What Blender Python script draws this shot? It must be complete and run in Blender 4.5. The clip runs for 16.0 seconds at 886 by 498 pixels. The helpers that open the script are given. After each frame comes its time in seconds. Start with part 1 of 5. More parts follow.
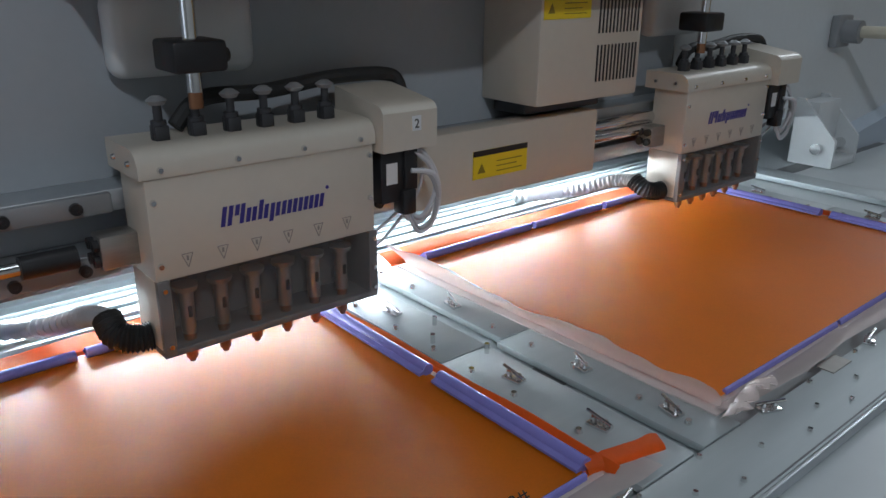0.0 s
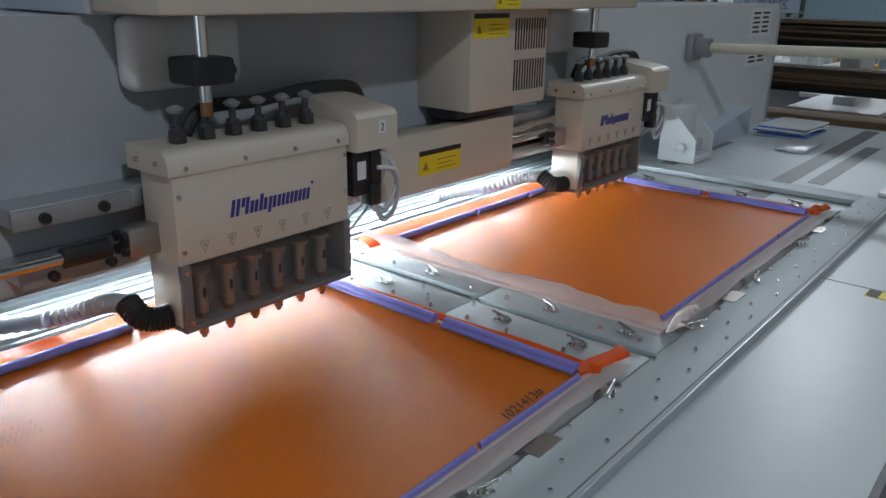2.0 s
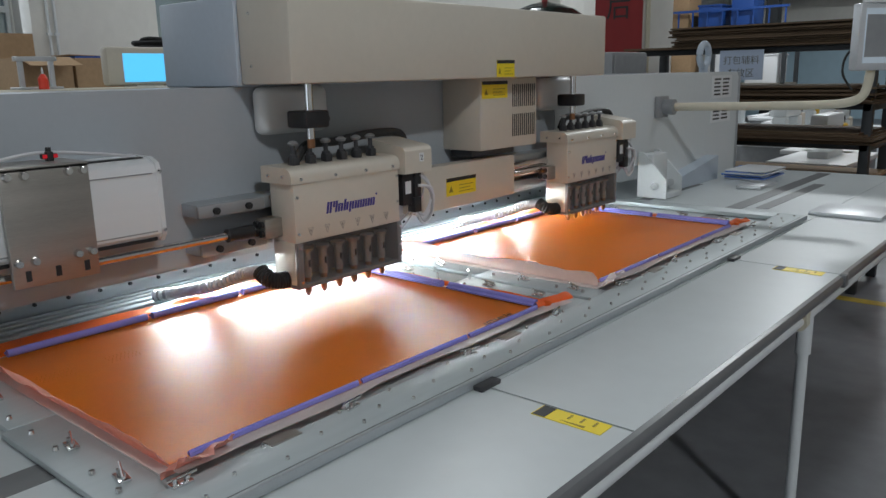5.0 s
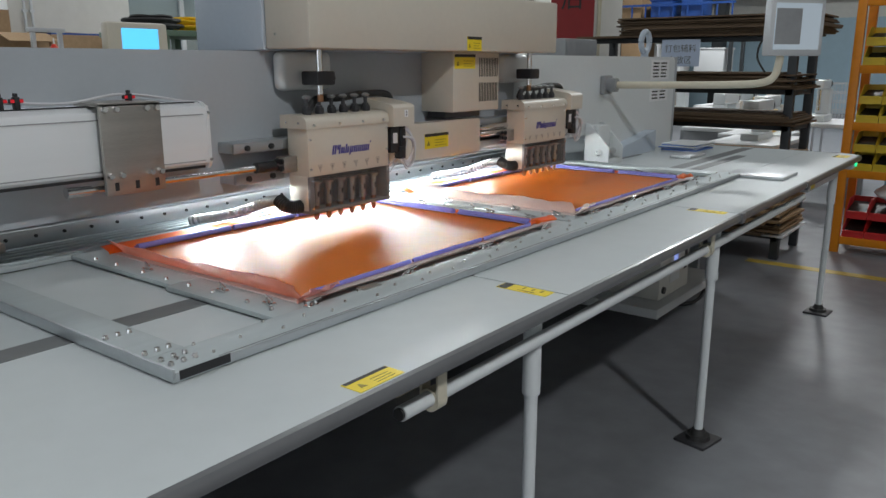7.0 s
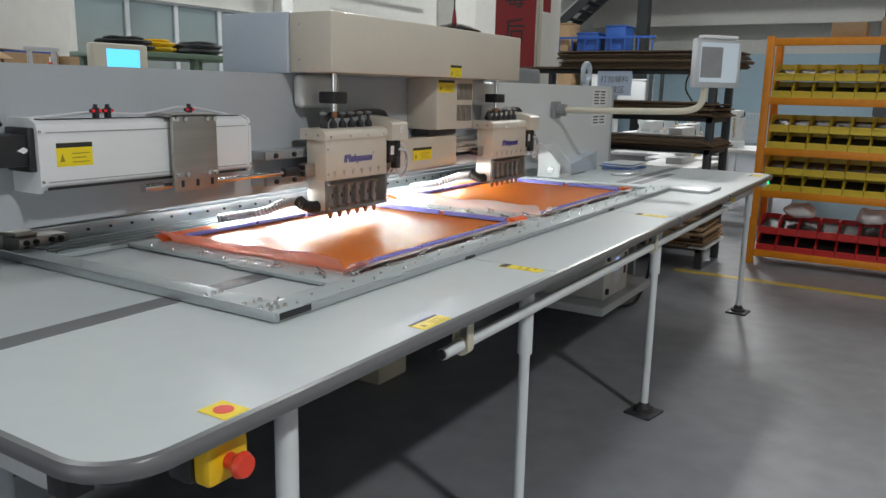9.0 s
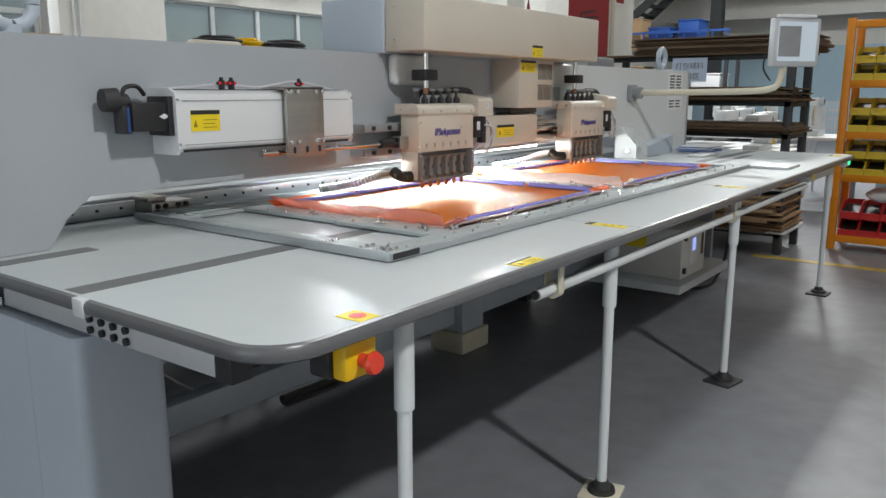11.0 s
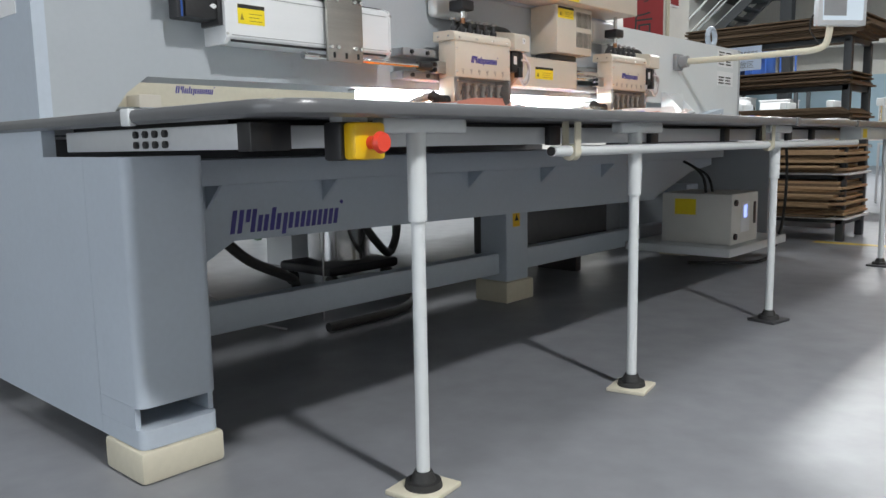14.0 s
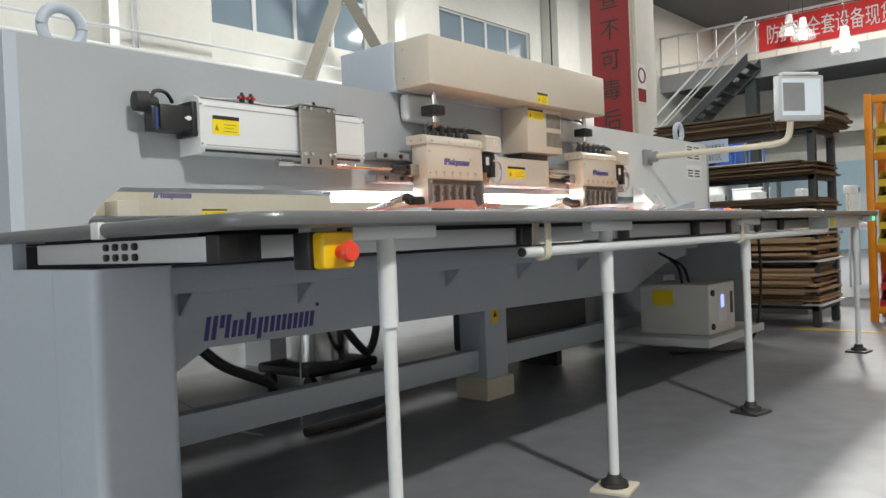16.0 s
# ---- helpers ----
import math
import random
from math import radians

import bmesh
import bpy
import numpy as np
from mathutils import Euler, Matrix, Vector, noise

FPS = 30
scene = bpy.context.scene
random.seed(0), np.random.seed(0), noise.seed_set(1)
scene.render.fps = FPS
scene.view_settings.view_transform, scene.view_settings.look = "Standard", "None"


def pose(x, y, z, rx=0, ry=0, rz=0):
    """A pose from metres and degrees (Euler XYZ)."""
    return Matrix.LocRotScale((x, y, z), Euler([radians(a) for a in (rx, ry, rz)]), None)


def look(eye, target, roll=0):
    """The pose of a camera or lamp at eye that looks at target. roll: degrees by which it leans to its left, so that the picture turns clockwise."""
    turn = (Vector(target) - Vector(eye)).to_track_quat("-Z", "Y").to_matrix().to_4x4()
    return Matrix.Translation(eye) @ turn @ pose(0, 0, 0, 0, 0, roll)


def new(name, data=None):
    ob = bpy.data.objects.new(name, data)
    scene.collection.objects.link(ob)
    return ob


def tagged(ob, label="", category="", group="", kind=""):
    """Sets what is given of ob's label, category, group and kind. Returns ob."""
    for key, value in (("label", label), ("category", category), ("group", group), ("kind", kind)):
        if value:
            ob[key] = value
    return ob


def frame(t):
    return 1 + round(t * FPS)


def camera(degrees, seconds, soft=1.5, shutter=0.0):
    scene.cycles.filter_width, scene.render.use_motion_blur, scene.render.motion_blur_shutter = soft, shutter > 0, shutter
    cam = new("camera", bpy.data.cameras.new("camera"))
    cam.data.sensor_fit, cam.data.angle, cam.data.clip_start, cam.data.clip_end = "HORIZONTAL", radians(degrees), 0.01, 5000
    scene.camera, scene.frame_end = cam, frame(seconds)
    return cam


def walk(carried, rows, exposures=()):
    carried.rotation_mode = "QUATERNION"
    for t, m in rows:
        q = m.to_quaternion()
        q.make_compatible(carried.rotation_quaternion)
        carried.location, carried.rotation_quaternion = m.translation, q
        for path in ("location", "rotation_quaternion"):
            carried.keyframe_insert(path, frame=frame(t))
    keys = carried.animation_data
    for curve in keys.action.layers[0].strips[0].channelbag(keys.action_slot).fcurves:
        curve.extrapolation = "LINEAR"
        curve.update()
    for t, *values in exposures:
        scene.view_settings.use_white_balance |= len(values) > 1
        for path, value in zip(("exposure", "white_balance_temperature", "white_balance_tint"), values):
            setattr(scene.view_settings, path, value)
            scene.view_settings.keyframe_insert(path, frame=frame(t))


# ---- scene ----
cam = camera(59.6, 16.0)
PATH = [
    (0, (-0.019, 0.031, 1.516), (1.198, 1.462, 0.83), 0.5),
    (0.5, (-0.124, -0.047, 1.541), (1.148, 1.346, 0.876), 0.9),
    (1, (-0.237, -0.027, 1.538), (1.156, 1.251, 0.886), 1.0),
    (1.5, (-0.293, -0.018, 1.539), (1.138, 1.219, 0.89), 1.0),
    (2, (-0.306, -0.018, 1.532), (1.159, 1.183, 0.89), 1.0),
    (2.5, (-0.346, -0.049, 1.547), (1.165, 1.112, 0.939), 1.5),
    (3, (-0.432, -0.177, 1.569), (1.061, 1.07, 1.104), 0.9),
    (3.5, (-0.525, -0.301, 1.575), (0.885, 1.05, 1.144), 0.1),
    (4, (-0.617, -0.323, 1.558), (0.787, 1.041, 1.146), -0.7),
    (4.2, (-0.668, -0.329, 1.548), (0.793, 0.974, 1.137), -0.7),
    (6.3, (-1.114, -0.636, 1.451), (0.381, 0.605, 0.977), -1.7),
    (6.5, (-1.166, -0.638, 1.449), (0.362, 0.556, 0.958), -1.4),
    (7, (-1.295, -0.722, 1.447), (0.248, 0.46, 0.979), 0.0),
    (7.5, (-1.425, -0.824, 1.446), (0.039, 0.464, 1.0), 0.1),
    (8, (-1.541, -0.81, 1.446), (-0.096, 0.508, 1.025), -0.1),
    (8.5, (-1.695, -0.753, 1.443), (-0.096, 0.378, 1.037), 0.6),
    (9, (-1.8, -0.787, 1.438), (-0.136, 0.247, 1.034), 1.2),
    (9.5, (-1.894, -0.842, 1.423), (-0.311, 0.303, 0.993), 0.8),
    (9.7, (-1.919, -0.84, 1.431), (-0.365, 0.339, 0.989), 0.5),
    (11.8, (-2.053, -0.85, 1.119), (-0.457, 0.326, 0.857), -1.3),
    (12, (-2.067, -0.869, 1.046), (-0.468, 0.318, 0.863), -1.5),
    (12.5, (-2.097, -0.918, 0.962), (-0.539, 0.33, 0.842), -2.0),
    (13, (-2.104, -0.983, 0.906), (-0.601, 0.333, 0.804), -2.2),
    (13.5, (-2.096, -1.026, 0.856), (-0.612, 0.301, 0.664), -1.7),
    (14, (-2.084, -1.07, 0.834), (-0.616, 0.263, 0.568), -1.0),
    (14.5, (-2.072, -1.098, 0.845), (-0.607, 0.24, 0.592), -0.9),
    (15, (-2.066, -1.107, 0.857), (-0.579, 0.226, 0.755), -1.5),
    (15.5, (-2.065, -1.109, 0.858), (-0.555, 0.202, 0.821), -2.1),
    (16, (-2.065, -1.092, 0.863), (-0.551, 0.215, 0.833), -2.3),
]
walk(cam, [(t, look(eye, target, roll)) for t, eye, target, roll in PATH],
     exposures=((0.0, -1.02, 6000, 10), (2.5, -0.9, 6100, 10), (4.2, -0.68, 6350, 10), (6.5, -0.42, 6500, 10), (9.5, -0.03, 6750, 10), (11.8, 0.27, 6750, 11), (13.0, 0.42, 6800, 11), (13.8, 0.58, 6650, 11), (14.6, 0.84, 6750, 11), (15.3, 0.68, 7000, 11), (16.0, 0.63, 7100, 11)))

# ---- light ----
world = bpy.data.worlds.new("daylight")
scene.world = world
world.use_nodes = True
wn = world.node_tree.nodes
sky = wn.new("ShaderNodeTexSky")
sky.sky_type = "NISHITA"
sky.sun_disc = False
sky.sun_elevation = radians(40)
sky.sun_rotation = radians(200)
world.node_tree.links.new(sky.outputs[0], wn["Background"].inputs[0])
wn["Background"].inputs[1].default_value = 0.12


def area_lamp(name, m, sx, sy, watts, colour):
    data = bpy.data.lights.new(name, "AREA")
    data.shape, data.size, data.size_y, data.energy, data.color = "RECTANGLE", sx, sy, watts, colour
    ob = new(name, data)
    ob.matrix_world = m
    return ob


# Overhead lamps out of view, added to light the table, hall and far walls.
LAMPS = ((0.8, -0.45, 35), (4.8, -0.6, 45), (-4.2, 0.4, 42), (9.5, -0.5, 140), (0.5, 5.8, 95), (6.5, 5.4, 180), (14.0, 3.0, 600))
for lx, ly, lw in LAMPS:
    area_lamp("overhead_fill_light", pose(lx, ly, 6.85), 1.0, 1.0, lw, (0.93, 0.98, 1.0))
area_lamp("window_light", pose(3.5, 8.8, 3.4, -90, 0, 0), 11.0, 3.0, 165, (0.84, 0.92, 1.0))
# Unseen fill lamp before the west wall, added to brighten the end plate.
area_lamp("west_fill_light", pose(-7.9, 0.5, 2.0, 0, -90, 0), 3.6, 4.0, 84, (0.80, 0.89, 1.0))
# Fill lamp added over the mezzanine to brighten the wall behind its railing.
area_lamp("gallery_fill_light", pose(21.5, 3.0, 7.3), 3.0, 8.0, 310, (1.0, 0.97, 0.93))
area_lamp("aisle_lamp_light", pose(-1.35, -3.3, 4.68), 0.28, 0.28, 205, (0.95, 0.98, 1.0))
area_lamp("work_light", pose(1.0, 1.40, 1.040, -55, 0, 0), 1.72, 0.025, 30, (0.91, 0.99, 1.0))

# ---- materials ----


def mat(name, colour, rough=0.5, metal=0.0, grain=0.06, scale=40.0, bump=0.02, spot=0.0, coat=0.0, stretch=None):
    m = bpy.data.materials.new(name)
    m.use_nodes = True
    nt = m.node_tree
    b = nt.nodes["Principled BSDF"]
    b.inputs["Roughness"].default_value = rough
    b.inputs["Metallic"].default_value = metal
    b.inputs["Coat Weight"].default_value = coat
    b.inputs["Coat Roughness"].default_value = 0.42
    tc = nt.nodes.new("ShaderNodeTexCoord")
    mp = nt.nodes.new("ShaderNodeMapping")
    if stretch:
        mp.inputs["Scale"].default_value = stretch
    nt.links.new(tc.outputs["Object"], mp.inputs[0])
    fine, broad = nt.nodes.new("ShaderNodeTexNoise"), nt.nodes.new("ShaderNodeTexNoise")
    fine.inputs["Scale"].default_value, fine.inputs["Detail"].default_value = scale, 5
    broad.inputs["Scale"].default_value, broad.inputs["Detail"].default_value = scale / 14, 4
    for n in (fine, broad):
        nt.links.new(mp.outputs[0], n.inputs["Vector"])
    mix = nt.nodes.new("ShaderNodeMath")
    mix.operation = "MULTIPLY_ADD"
    nt.links.new(fine.outputs["Fac"], mix.inputs[0])
    mix.inputs[1].default_value = 0.5
    half = nt.nodes.new("ShaderNodeMath")
    half.operation = "MULTIPLY"
    nt.links.new(broad.outputs["Fac"], half.inputs[0])
    half.inputs[1].default_value = 0.5
    nt.links.new(half.outputs[0], mix.inputs[2])
    ramp = nt.nodes.new("ShaderNodeValToRGB")
    ramp.color_ramp.elements[0].position, ramp.color_ramp.elements[1].position = 0.3, 0.7
    ramp.color_ramp.elements[0].color = (*[max(0, c * (1 - grain - spot)) for c in colour], 1)
    ramp.color_ramp.elements[1].color = (*[min(1, c * (1 + grain)) for c in colour], 1)
    nt.links.new(mix.outputs[0], ramp.inputs[0])
    nt.links.new(ramp.outputs[0], b.inputs["Base Color"])
    rr = nt.nodes.new("ShaderNodeMapRange")
    rr.inputs["To Min"].default_value, rr.inputs["To Max"].default_value = max(0.02, rough - (0.07 if rough > 0.39 else 0.025)), min(1, rough + (0.07 if rough > 0.39 else 0.025))
    nt.links.new(broad.outputs["Fac"], rr.inputs[0])
    nt.links.new(rr.outputs[0], b.inputs["Roughness"])
    if bump:
        bp = nt.nodes.new("ShaderNodeBump")
        bp.inputs["Strength"].default_value, bp.inputs["Distance"].default_value = min(1, bump * 8), 0.002
        nt.links.new(fine.outputs["Fac"], bp.inputs["Height"])
        nt.links.new(bp.outputs[0], b.inputs["Normal"])
    return m


def glow(name, colour, strength):
    m = bpy.data.materials.new(name)
    m.use_nodes = True
    b = m.node_tree.nodes["Principled BSDF"]
    b.inputs["Base Color"].default_value = (*colour, 1)
    b.inputs["Emission Color"].default_value = (*colour, 1)
    b.inputs["Emission Strength"].default_value = strength
    return m


def clear(name, colour, rough, alpha, trans=0.0):
    m = mat(name, colour, rough, grain=0.04, bump=0)
    b = m.node_tree.nodes["Principled BSDF"]
    b.inputs["Alpha"].default_value = alpha
    b.inputs["Transmission Weight"].default_value = trans
    return m


M = dict(
    grey=mat("grey_paint", (0.395, 0.425, 0.455), 0.34, scale=60, grain=0.03, bump=0.006),
    blue=mat("blue_grey_paint", (0.46, 0.52, 0.59), 0.42, scale=60, grain=0.04, bump=0.006),
    white=mat("white_paint", (0.66, 0.69, 0.70), 0.35, scale=50, grain=0.03, bump=0.006),
    cream=mat("cream_paint", (0.60, 0.555, 0.475), 0.36, scale=60, grain=0.03, bump=0.006),
    steel=mat("brushed_steel", (0.42, 0.40, 0.37), 0.34, 0.85, grain=0.12, scale=60, bump=0.01, stretch=(1, 1, 14)),
    chrome=mat("chrome", (0.75, 0.75, 0.75), 0.16, 1.0, grain=0.04, bump=0),
    alu=mat("aluminium", (0.50, 0.53, 0.55), 0.36, 0.75, grain=0.06, scale=50, bump=0.008, stretch=(0.2, 1, 1)),
    alu_white=mat("anodised_aluminium", (0.58, 0.60, 0.62), 0.38, 0.35, grain=0.04, scale=50, bump=0.006, stretch=(0.1, 1, 1)),
    laminate=mat("table_laminate", (0.535, 0.575, 0.585), 0.35, grain=0.025, scale=18, bump=0.003, spot=0.02),
    inlay=mat("grey_inlay", (0.15, 0.155, 0.16), 0.45, grain=0.1, scale=30, bump=0.01),
    edge=mat("table_edging", (0.13, 0.134, 0.14), 0.3, grain=0.08, scale=30, bump=0.01),
    black=mat("black_plastic_and_shade", (0.018, 0.018, 0.02), 0.4, grain=0.2, scale=60, bump=0.01),
    rubber=mat("black_rubber", (0.025, 0.025, 0.025), 0.6, grain=0.2, scale=60, bump=0.02),
    copper=mat("bronze_punch", (0.34, 0.17, 0.09), 0.35, 0.8, grain=0.15, scale=80, bump=0.01),
    dark=mat("dark_metal_and_shade", (0.07, 0.07, 0.075), 0.4, 0.5, grain=0.15, scale=60, bump=0.01),
    housing=mat("dark_housing", (0.17, 0.16, 0.155), 0.45, grain=0.1, bump=0.005),
    leather=mat("orange_leather", (0.93, 0.27, 0.005), 0.42, grain=0.05, scale=260, bump=0.0, coat=0.38),
    flap=mat("orange_leather_edge", (0.85, 0.165, 0.015), 0.42, grain=0.06, scale=150, bump=0.02),
    purple=mat("violet_plastic", (0.24, 0.23, 0.60), 0.22, grain=0.08, scale=40, bump=0.01),
    film=clear("frosted_film", (0.84, 0.74, 0.71), 0.4, 0.74),
    # Frosted film, tinted salmon for the orange leather that shines through it.
    pinkfilm=clear("salmon_film", (0.86, 0.42, 0.33), 0.4, 0.82),
    acrylic=clear("smoked_acrylic", (0.20, 0.19, 0.18), 0.10, 0.14),
    ink=mat("violet_print", (0.045, 0.035, 0.24), 0.4, bump=0),
    blackink=mat("black_print", (0.02, 0.02, 0.02), 0.5, bump=0),
    yellow=mat("yellow_sticker", (0.85, 0.66, 0.02), 0.4, grain=0.04, bump=0),
    yplastic=mat("yellow_plastic", (0.85, 0.52, 0.01), 0.35, grain=0.04, bump=0.005),
    red=mat("red_plastic", (0.78, 0.06, 0.03), 0.35, grain=0.05, bump=0.005),
    label=mat("white_label", (0.78, 0.79, 0.80), 0.5, grain=0.03, bump=0),
    floor=mat("epoxy_floor", (0.245, 0.252, 0.272), 0.40, grain=0.12, scale=7, bump=0.004, spot=0.18),
    plinth=mat("cream_block", (0.62, 0.58, 0.46), 0.55, grain=0.06, scale=40, bump=0.02),
    wall=mat("wall_plaster", (0.72, 0.71, 0.67), 0.8, grain=0.04, scale=8, bump=0.01, spot=0.03),
    concrete=mat("ceiling_sheet", (0.13, 0.135, 0.14), 0.8, grain=0.06, scale=6, bump=0.01),
    redpaint=mat("red_paint", (0.26, 0.012, 0.014), 0.5, grain=0.1, scale=10, bump=0.005),
    banner=mat("red_cloth", (0.75, 0.03, 0.03), 0.6, grain=0.06, scale=10, bump=0.01),
    darksteel=mat("dark_steel", (0.05, 0.055, 0.06), 0.5, 0.3, grain=0.15, scale=20, bump=0.01),
    greysteel=mat("grey_steel", (0.32, 0.33, 0.34), 0.5, 0.3, grain=0.1, scale=20, bump=0.01),
    rack=mat("orange_paint", (0.80, 0.27, 0.01), 0.42, grain=0.08, scale=20, bump=0.008, spot=0.05),
    ybin=mat("yellow_bin", (0.72, 0.52, 0.03), 0.45, grain=0.08, scale=20, bump=0.005),
    rbin=mat("red_bin", (0.62, 0.025, 0.025), 0.45, grain=0.08, scale=20, bump=0.005),
    card=mat("cardboard", (0.38, 0.25, 0.14), 0.8, grain=0.12, scale=25, bump=0.01, spot=0.06),
    board=mat("brown_board", (0.13, 0.085, 0.05), 0.8, grain=0.25, scale=30, bump=0.02),
    glass=clear("window_glass", (0.20, 0.25, 0.27), 0.06, 0.66),
    frame=mat("window_frame", (0.66, 0.69, 0.70), 0.5, grain=0.05, bump=0.005),
    green=mat("green_steel", (0.16, 0.24, 0.18), 0.5, grain=0.1, bump=0.01),
    bluepaper=mat("blue_paper", (0.12, 0.25, 0.65), 0.6, grain=0.05, bump=0),
    blueplastic=mat("blue_plastic", (0.02, 0.08, 0.32), 0.5, grain=0.08, bump=0.01),
    linemark=mat("yellow_floor_paint", (0.55, 0.40, 0.06), 0.5, grain=0.2, scale=20, bump=0.01),
    hose=mat("grey_hose", (0.38, 0.38, 0.385), 0.4, grain=0.1, bump=0.01),
    wire=mat("white_cable", (0.6, 0.6, 0.62), 0.4, bump=0),
    led=glow("led_tube", (0.95, 0.98, 1.0), 6.0),
    screen=glow("screen_glass", (0.42, 0.49, 0.55), 0.42),
    actuator=mat("actuator_white", (0.74, 0.755, 0.77), 0.36, 0.12, grain=0.03, scale=50, bump=0.005, stretch=(0.1, 1, 1)),
    extrusion=mat("dull_aluminium", (0.43, 0.475, 0.485), 0.5, 0.25, grain=0.06, scale=50, bump=0.006, stretch=(0.1, 1, 1)),
    # Bin contents, near black for the shade inside the bins.
    parts=mat("shaded_bin_filling", (0.022, 0.021, 0.02), 0.5, 0.4, grain=0.5, scale=90, bump=0.1),
    bluesheet=mat("pale_blue_paper", (0.50, 0.58, 0.72), 0.6, grain=0.03, bump=0),
    # The tank's own dark grey; also stands for shade on the rear panel.
    lowgrey=mat("dark_grey_paint_and_shade", (0.10, 0.10, 0.105), 0.55, grain=0.12, scale=30, bump=0.01),
    screenblue=glow("screen_blue", (0.10, 0.55, 0.95), 1.3),
    redled=glow("red_led", (0.6, 0.01, 0.02), 0.35),
    greenled=glow("green_led", (0.02, 0.9, 0.35), 1.5),
    lampglow=glow("lamp_glow", (1.0, 0.97, 0.92), 4.0),
    brownink=mat("brown_print", (0.30, 0.22, 0.02), 0.5, bump=0),
    paleblue=mat("pale_blue_paint", (0.42, 0.58, 0.68), 0.6, grain=0.05, scale=6, bump=0.004),
    shade=clear("lamp_shade", (0.60, 0.62, 0.63), 0.2, 0.38),
    faintink=mat("grey_print", (0.30, 0.28, 0.26), 0.5, bump=0),
    darkgreen=mat("dark_enamel", (0.012, 0.02, 0.016), 0.15, grain=0.1, bump=0),
    strut=mat("brown_grey_steel", (0.24, 0.225, 0.19), 0.6, grain=0.1, scale=8, bump=0.01),
    bluelight=glow("blue_display", (0.30, 0.40, 0.95), 0.9),
)

# ---- mesh tools ----


def box(bm, x0, x1, y0, y1, z0, z1, bevel=0.0, seg=2):
    m = Matrix.LocRotScale(((x0 + x1) / 2, (y0 + y1) / 2, (z0 + z1) / 2), None, (abs(x1 - x0), abs(y1 - y0), abs(z1 - z0)))
    vs = bmesh.ops.create_cube(bm, size=1, matrix=m)["verts"]
    if bevel:
        es = list({e for v in vs for e in v.link_edges})
        bmesh.ops.bevel(bm, geom=es, offset=bevel, segments=seg, profile=0.5, affect="EDGES")
    return bm


def cyl(bm, p, q, r, r2=None, n=16):
    p, q = Vector(p), Vector(q)
    d = q - p
    m = Matrix.Translation((p + q) / 2) @ d.to_track_quat("Z", "Y").to_matrix().to_4x4()
    bmesh.ops.create_cone(bm, cap_ends=True, segments=n, radius1=r, radius2=r if r2 is None else r2, depth=d.length, matrix=m)
    return bm


def prism(bm, outline, axis, a, b):
    """Sweeps an outline of (u, v) pairs along an axis from a to b."""
    put = {"x": lambda u, v, w: (w, u, v), "y": lambda u, v, w: (u, w, v), "z": lambda u, v, w: (u, v, w)}[axis]
    lo = [bm.verts.new(put(u, v, a)) for u, v in outline]
    hi = [bm.verts.new(put(u, v, b)) for u, v in outline]
    bm.faces.new(lo)
    bm.faces.new(hi[::-1])
    for i in range(len(lo)):
        j = (i + 1) % len(lo)
        bm.faces.new((lo[i], hi[i], hi[j], lo[j]))
    bmesh.ops.recalc_face_normals(bm, faces=bm.faces[:])
    return bm


def tube(bm, pts, r, n=10, ribs=0, steps=8):
    """A round hose along a smooth line through pts; ribs adds a wave to its radius."""
    P = [Vector(p) for p in pts]
    line = []
    for i in range(len(P) - 1):
        a, b, c, d = P[max(i - 1, 0)], P[i], P[i + 1], P[min(i + 2, len(P) - 1)]
        for k in range(steps):
            s = k / steps
            line.append(0.5 * (2 * b + (c - a) * s + (2 * a - 5 * b + 4 * c - d) * s * s + (3 * b - a - 3 * c + d) * s ** 3))
    line.append(P[-1])
    rings, up = [], Vector((0, 0, 1))
    for i, c in enumerate(line):
        d = (line[min(i + 1, len(line) - 1)] - line[max(i - 1, 0)]).normalized()
        side = d.cross(up)
        side = side.normalized() if side.length > 1e-3 else Vector((1, 0, 0))
        over = side.cross(d)
        rad = r * (1 + (0.10 if ribs and i % 2 else -0.10 if ribs else 0))
        rings.append([bm.verts.new(c + rad * (math.cos(2 * math.pi * k / n) * side + math.sin(2 * math.pi * k / n) * over)) for k in range(n)])
    for a, b in zip(rings, rings[1:]):
        for k in range(n):
            bm.faces.new((a[k], a[(k + 1) % n], b[(k + 1) % n], b[k]))
    bm.faces.new(rings[0][::-1])
    bm.faces.new(rings[-1])
    return bm


def B():
    return bmesh.new()


def part(name, bm, material, parent=None, label="", smooth=True):
    me = bpy.data.meshes.new(name)
    bm.to_mesh(me)
    bm.free()
    me.materials.append(material)
    if smooth:
        me.set_sharp_from_angle(angle=radians(35))
        me.shade_smooth()
        me.set_sharp_from_angle(angle=radians(35))
    ob = new(name, me)
    if parent:
        ob.parent = parent
    if label:
        ob["label"] = label
    return ob


def share(name, me, parent, loc, rot=(0, 0, 0)):
    """One more part on a mesh that is already there."""
    ob = new(name, me)
    ob.location, ob.rotation_euler = loc, rot
    ob.parent = parent
    return ob


def thing(name, label, category, loc=(0, 0, 0), group="", kind=""):
    ob = new(name)
    ob.location = loc
    ob.empty_display_size = 0.1
    return tagged(ob, label, category, group, kind)


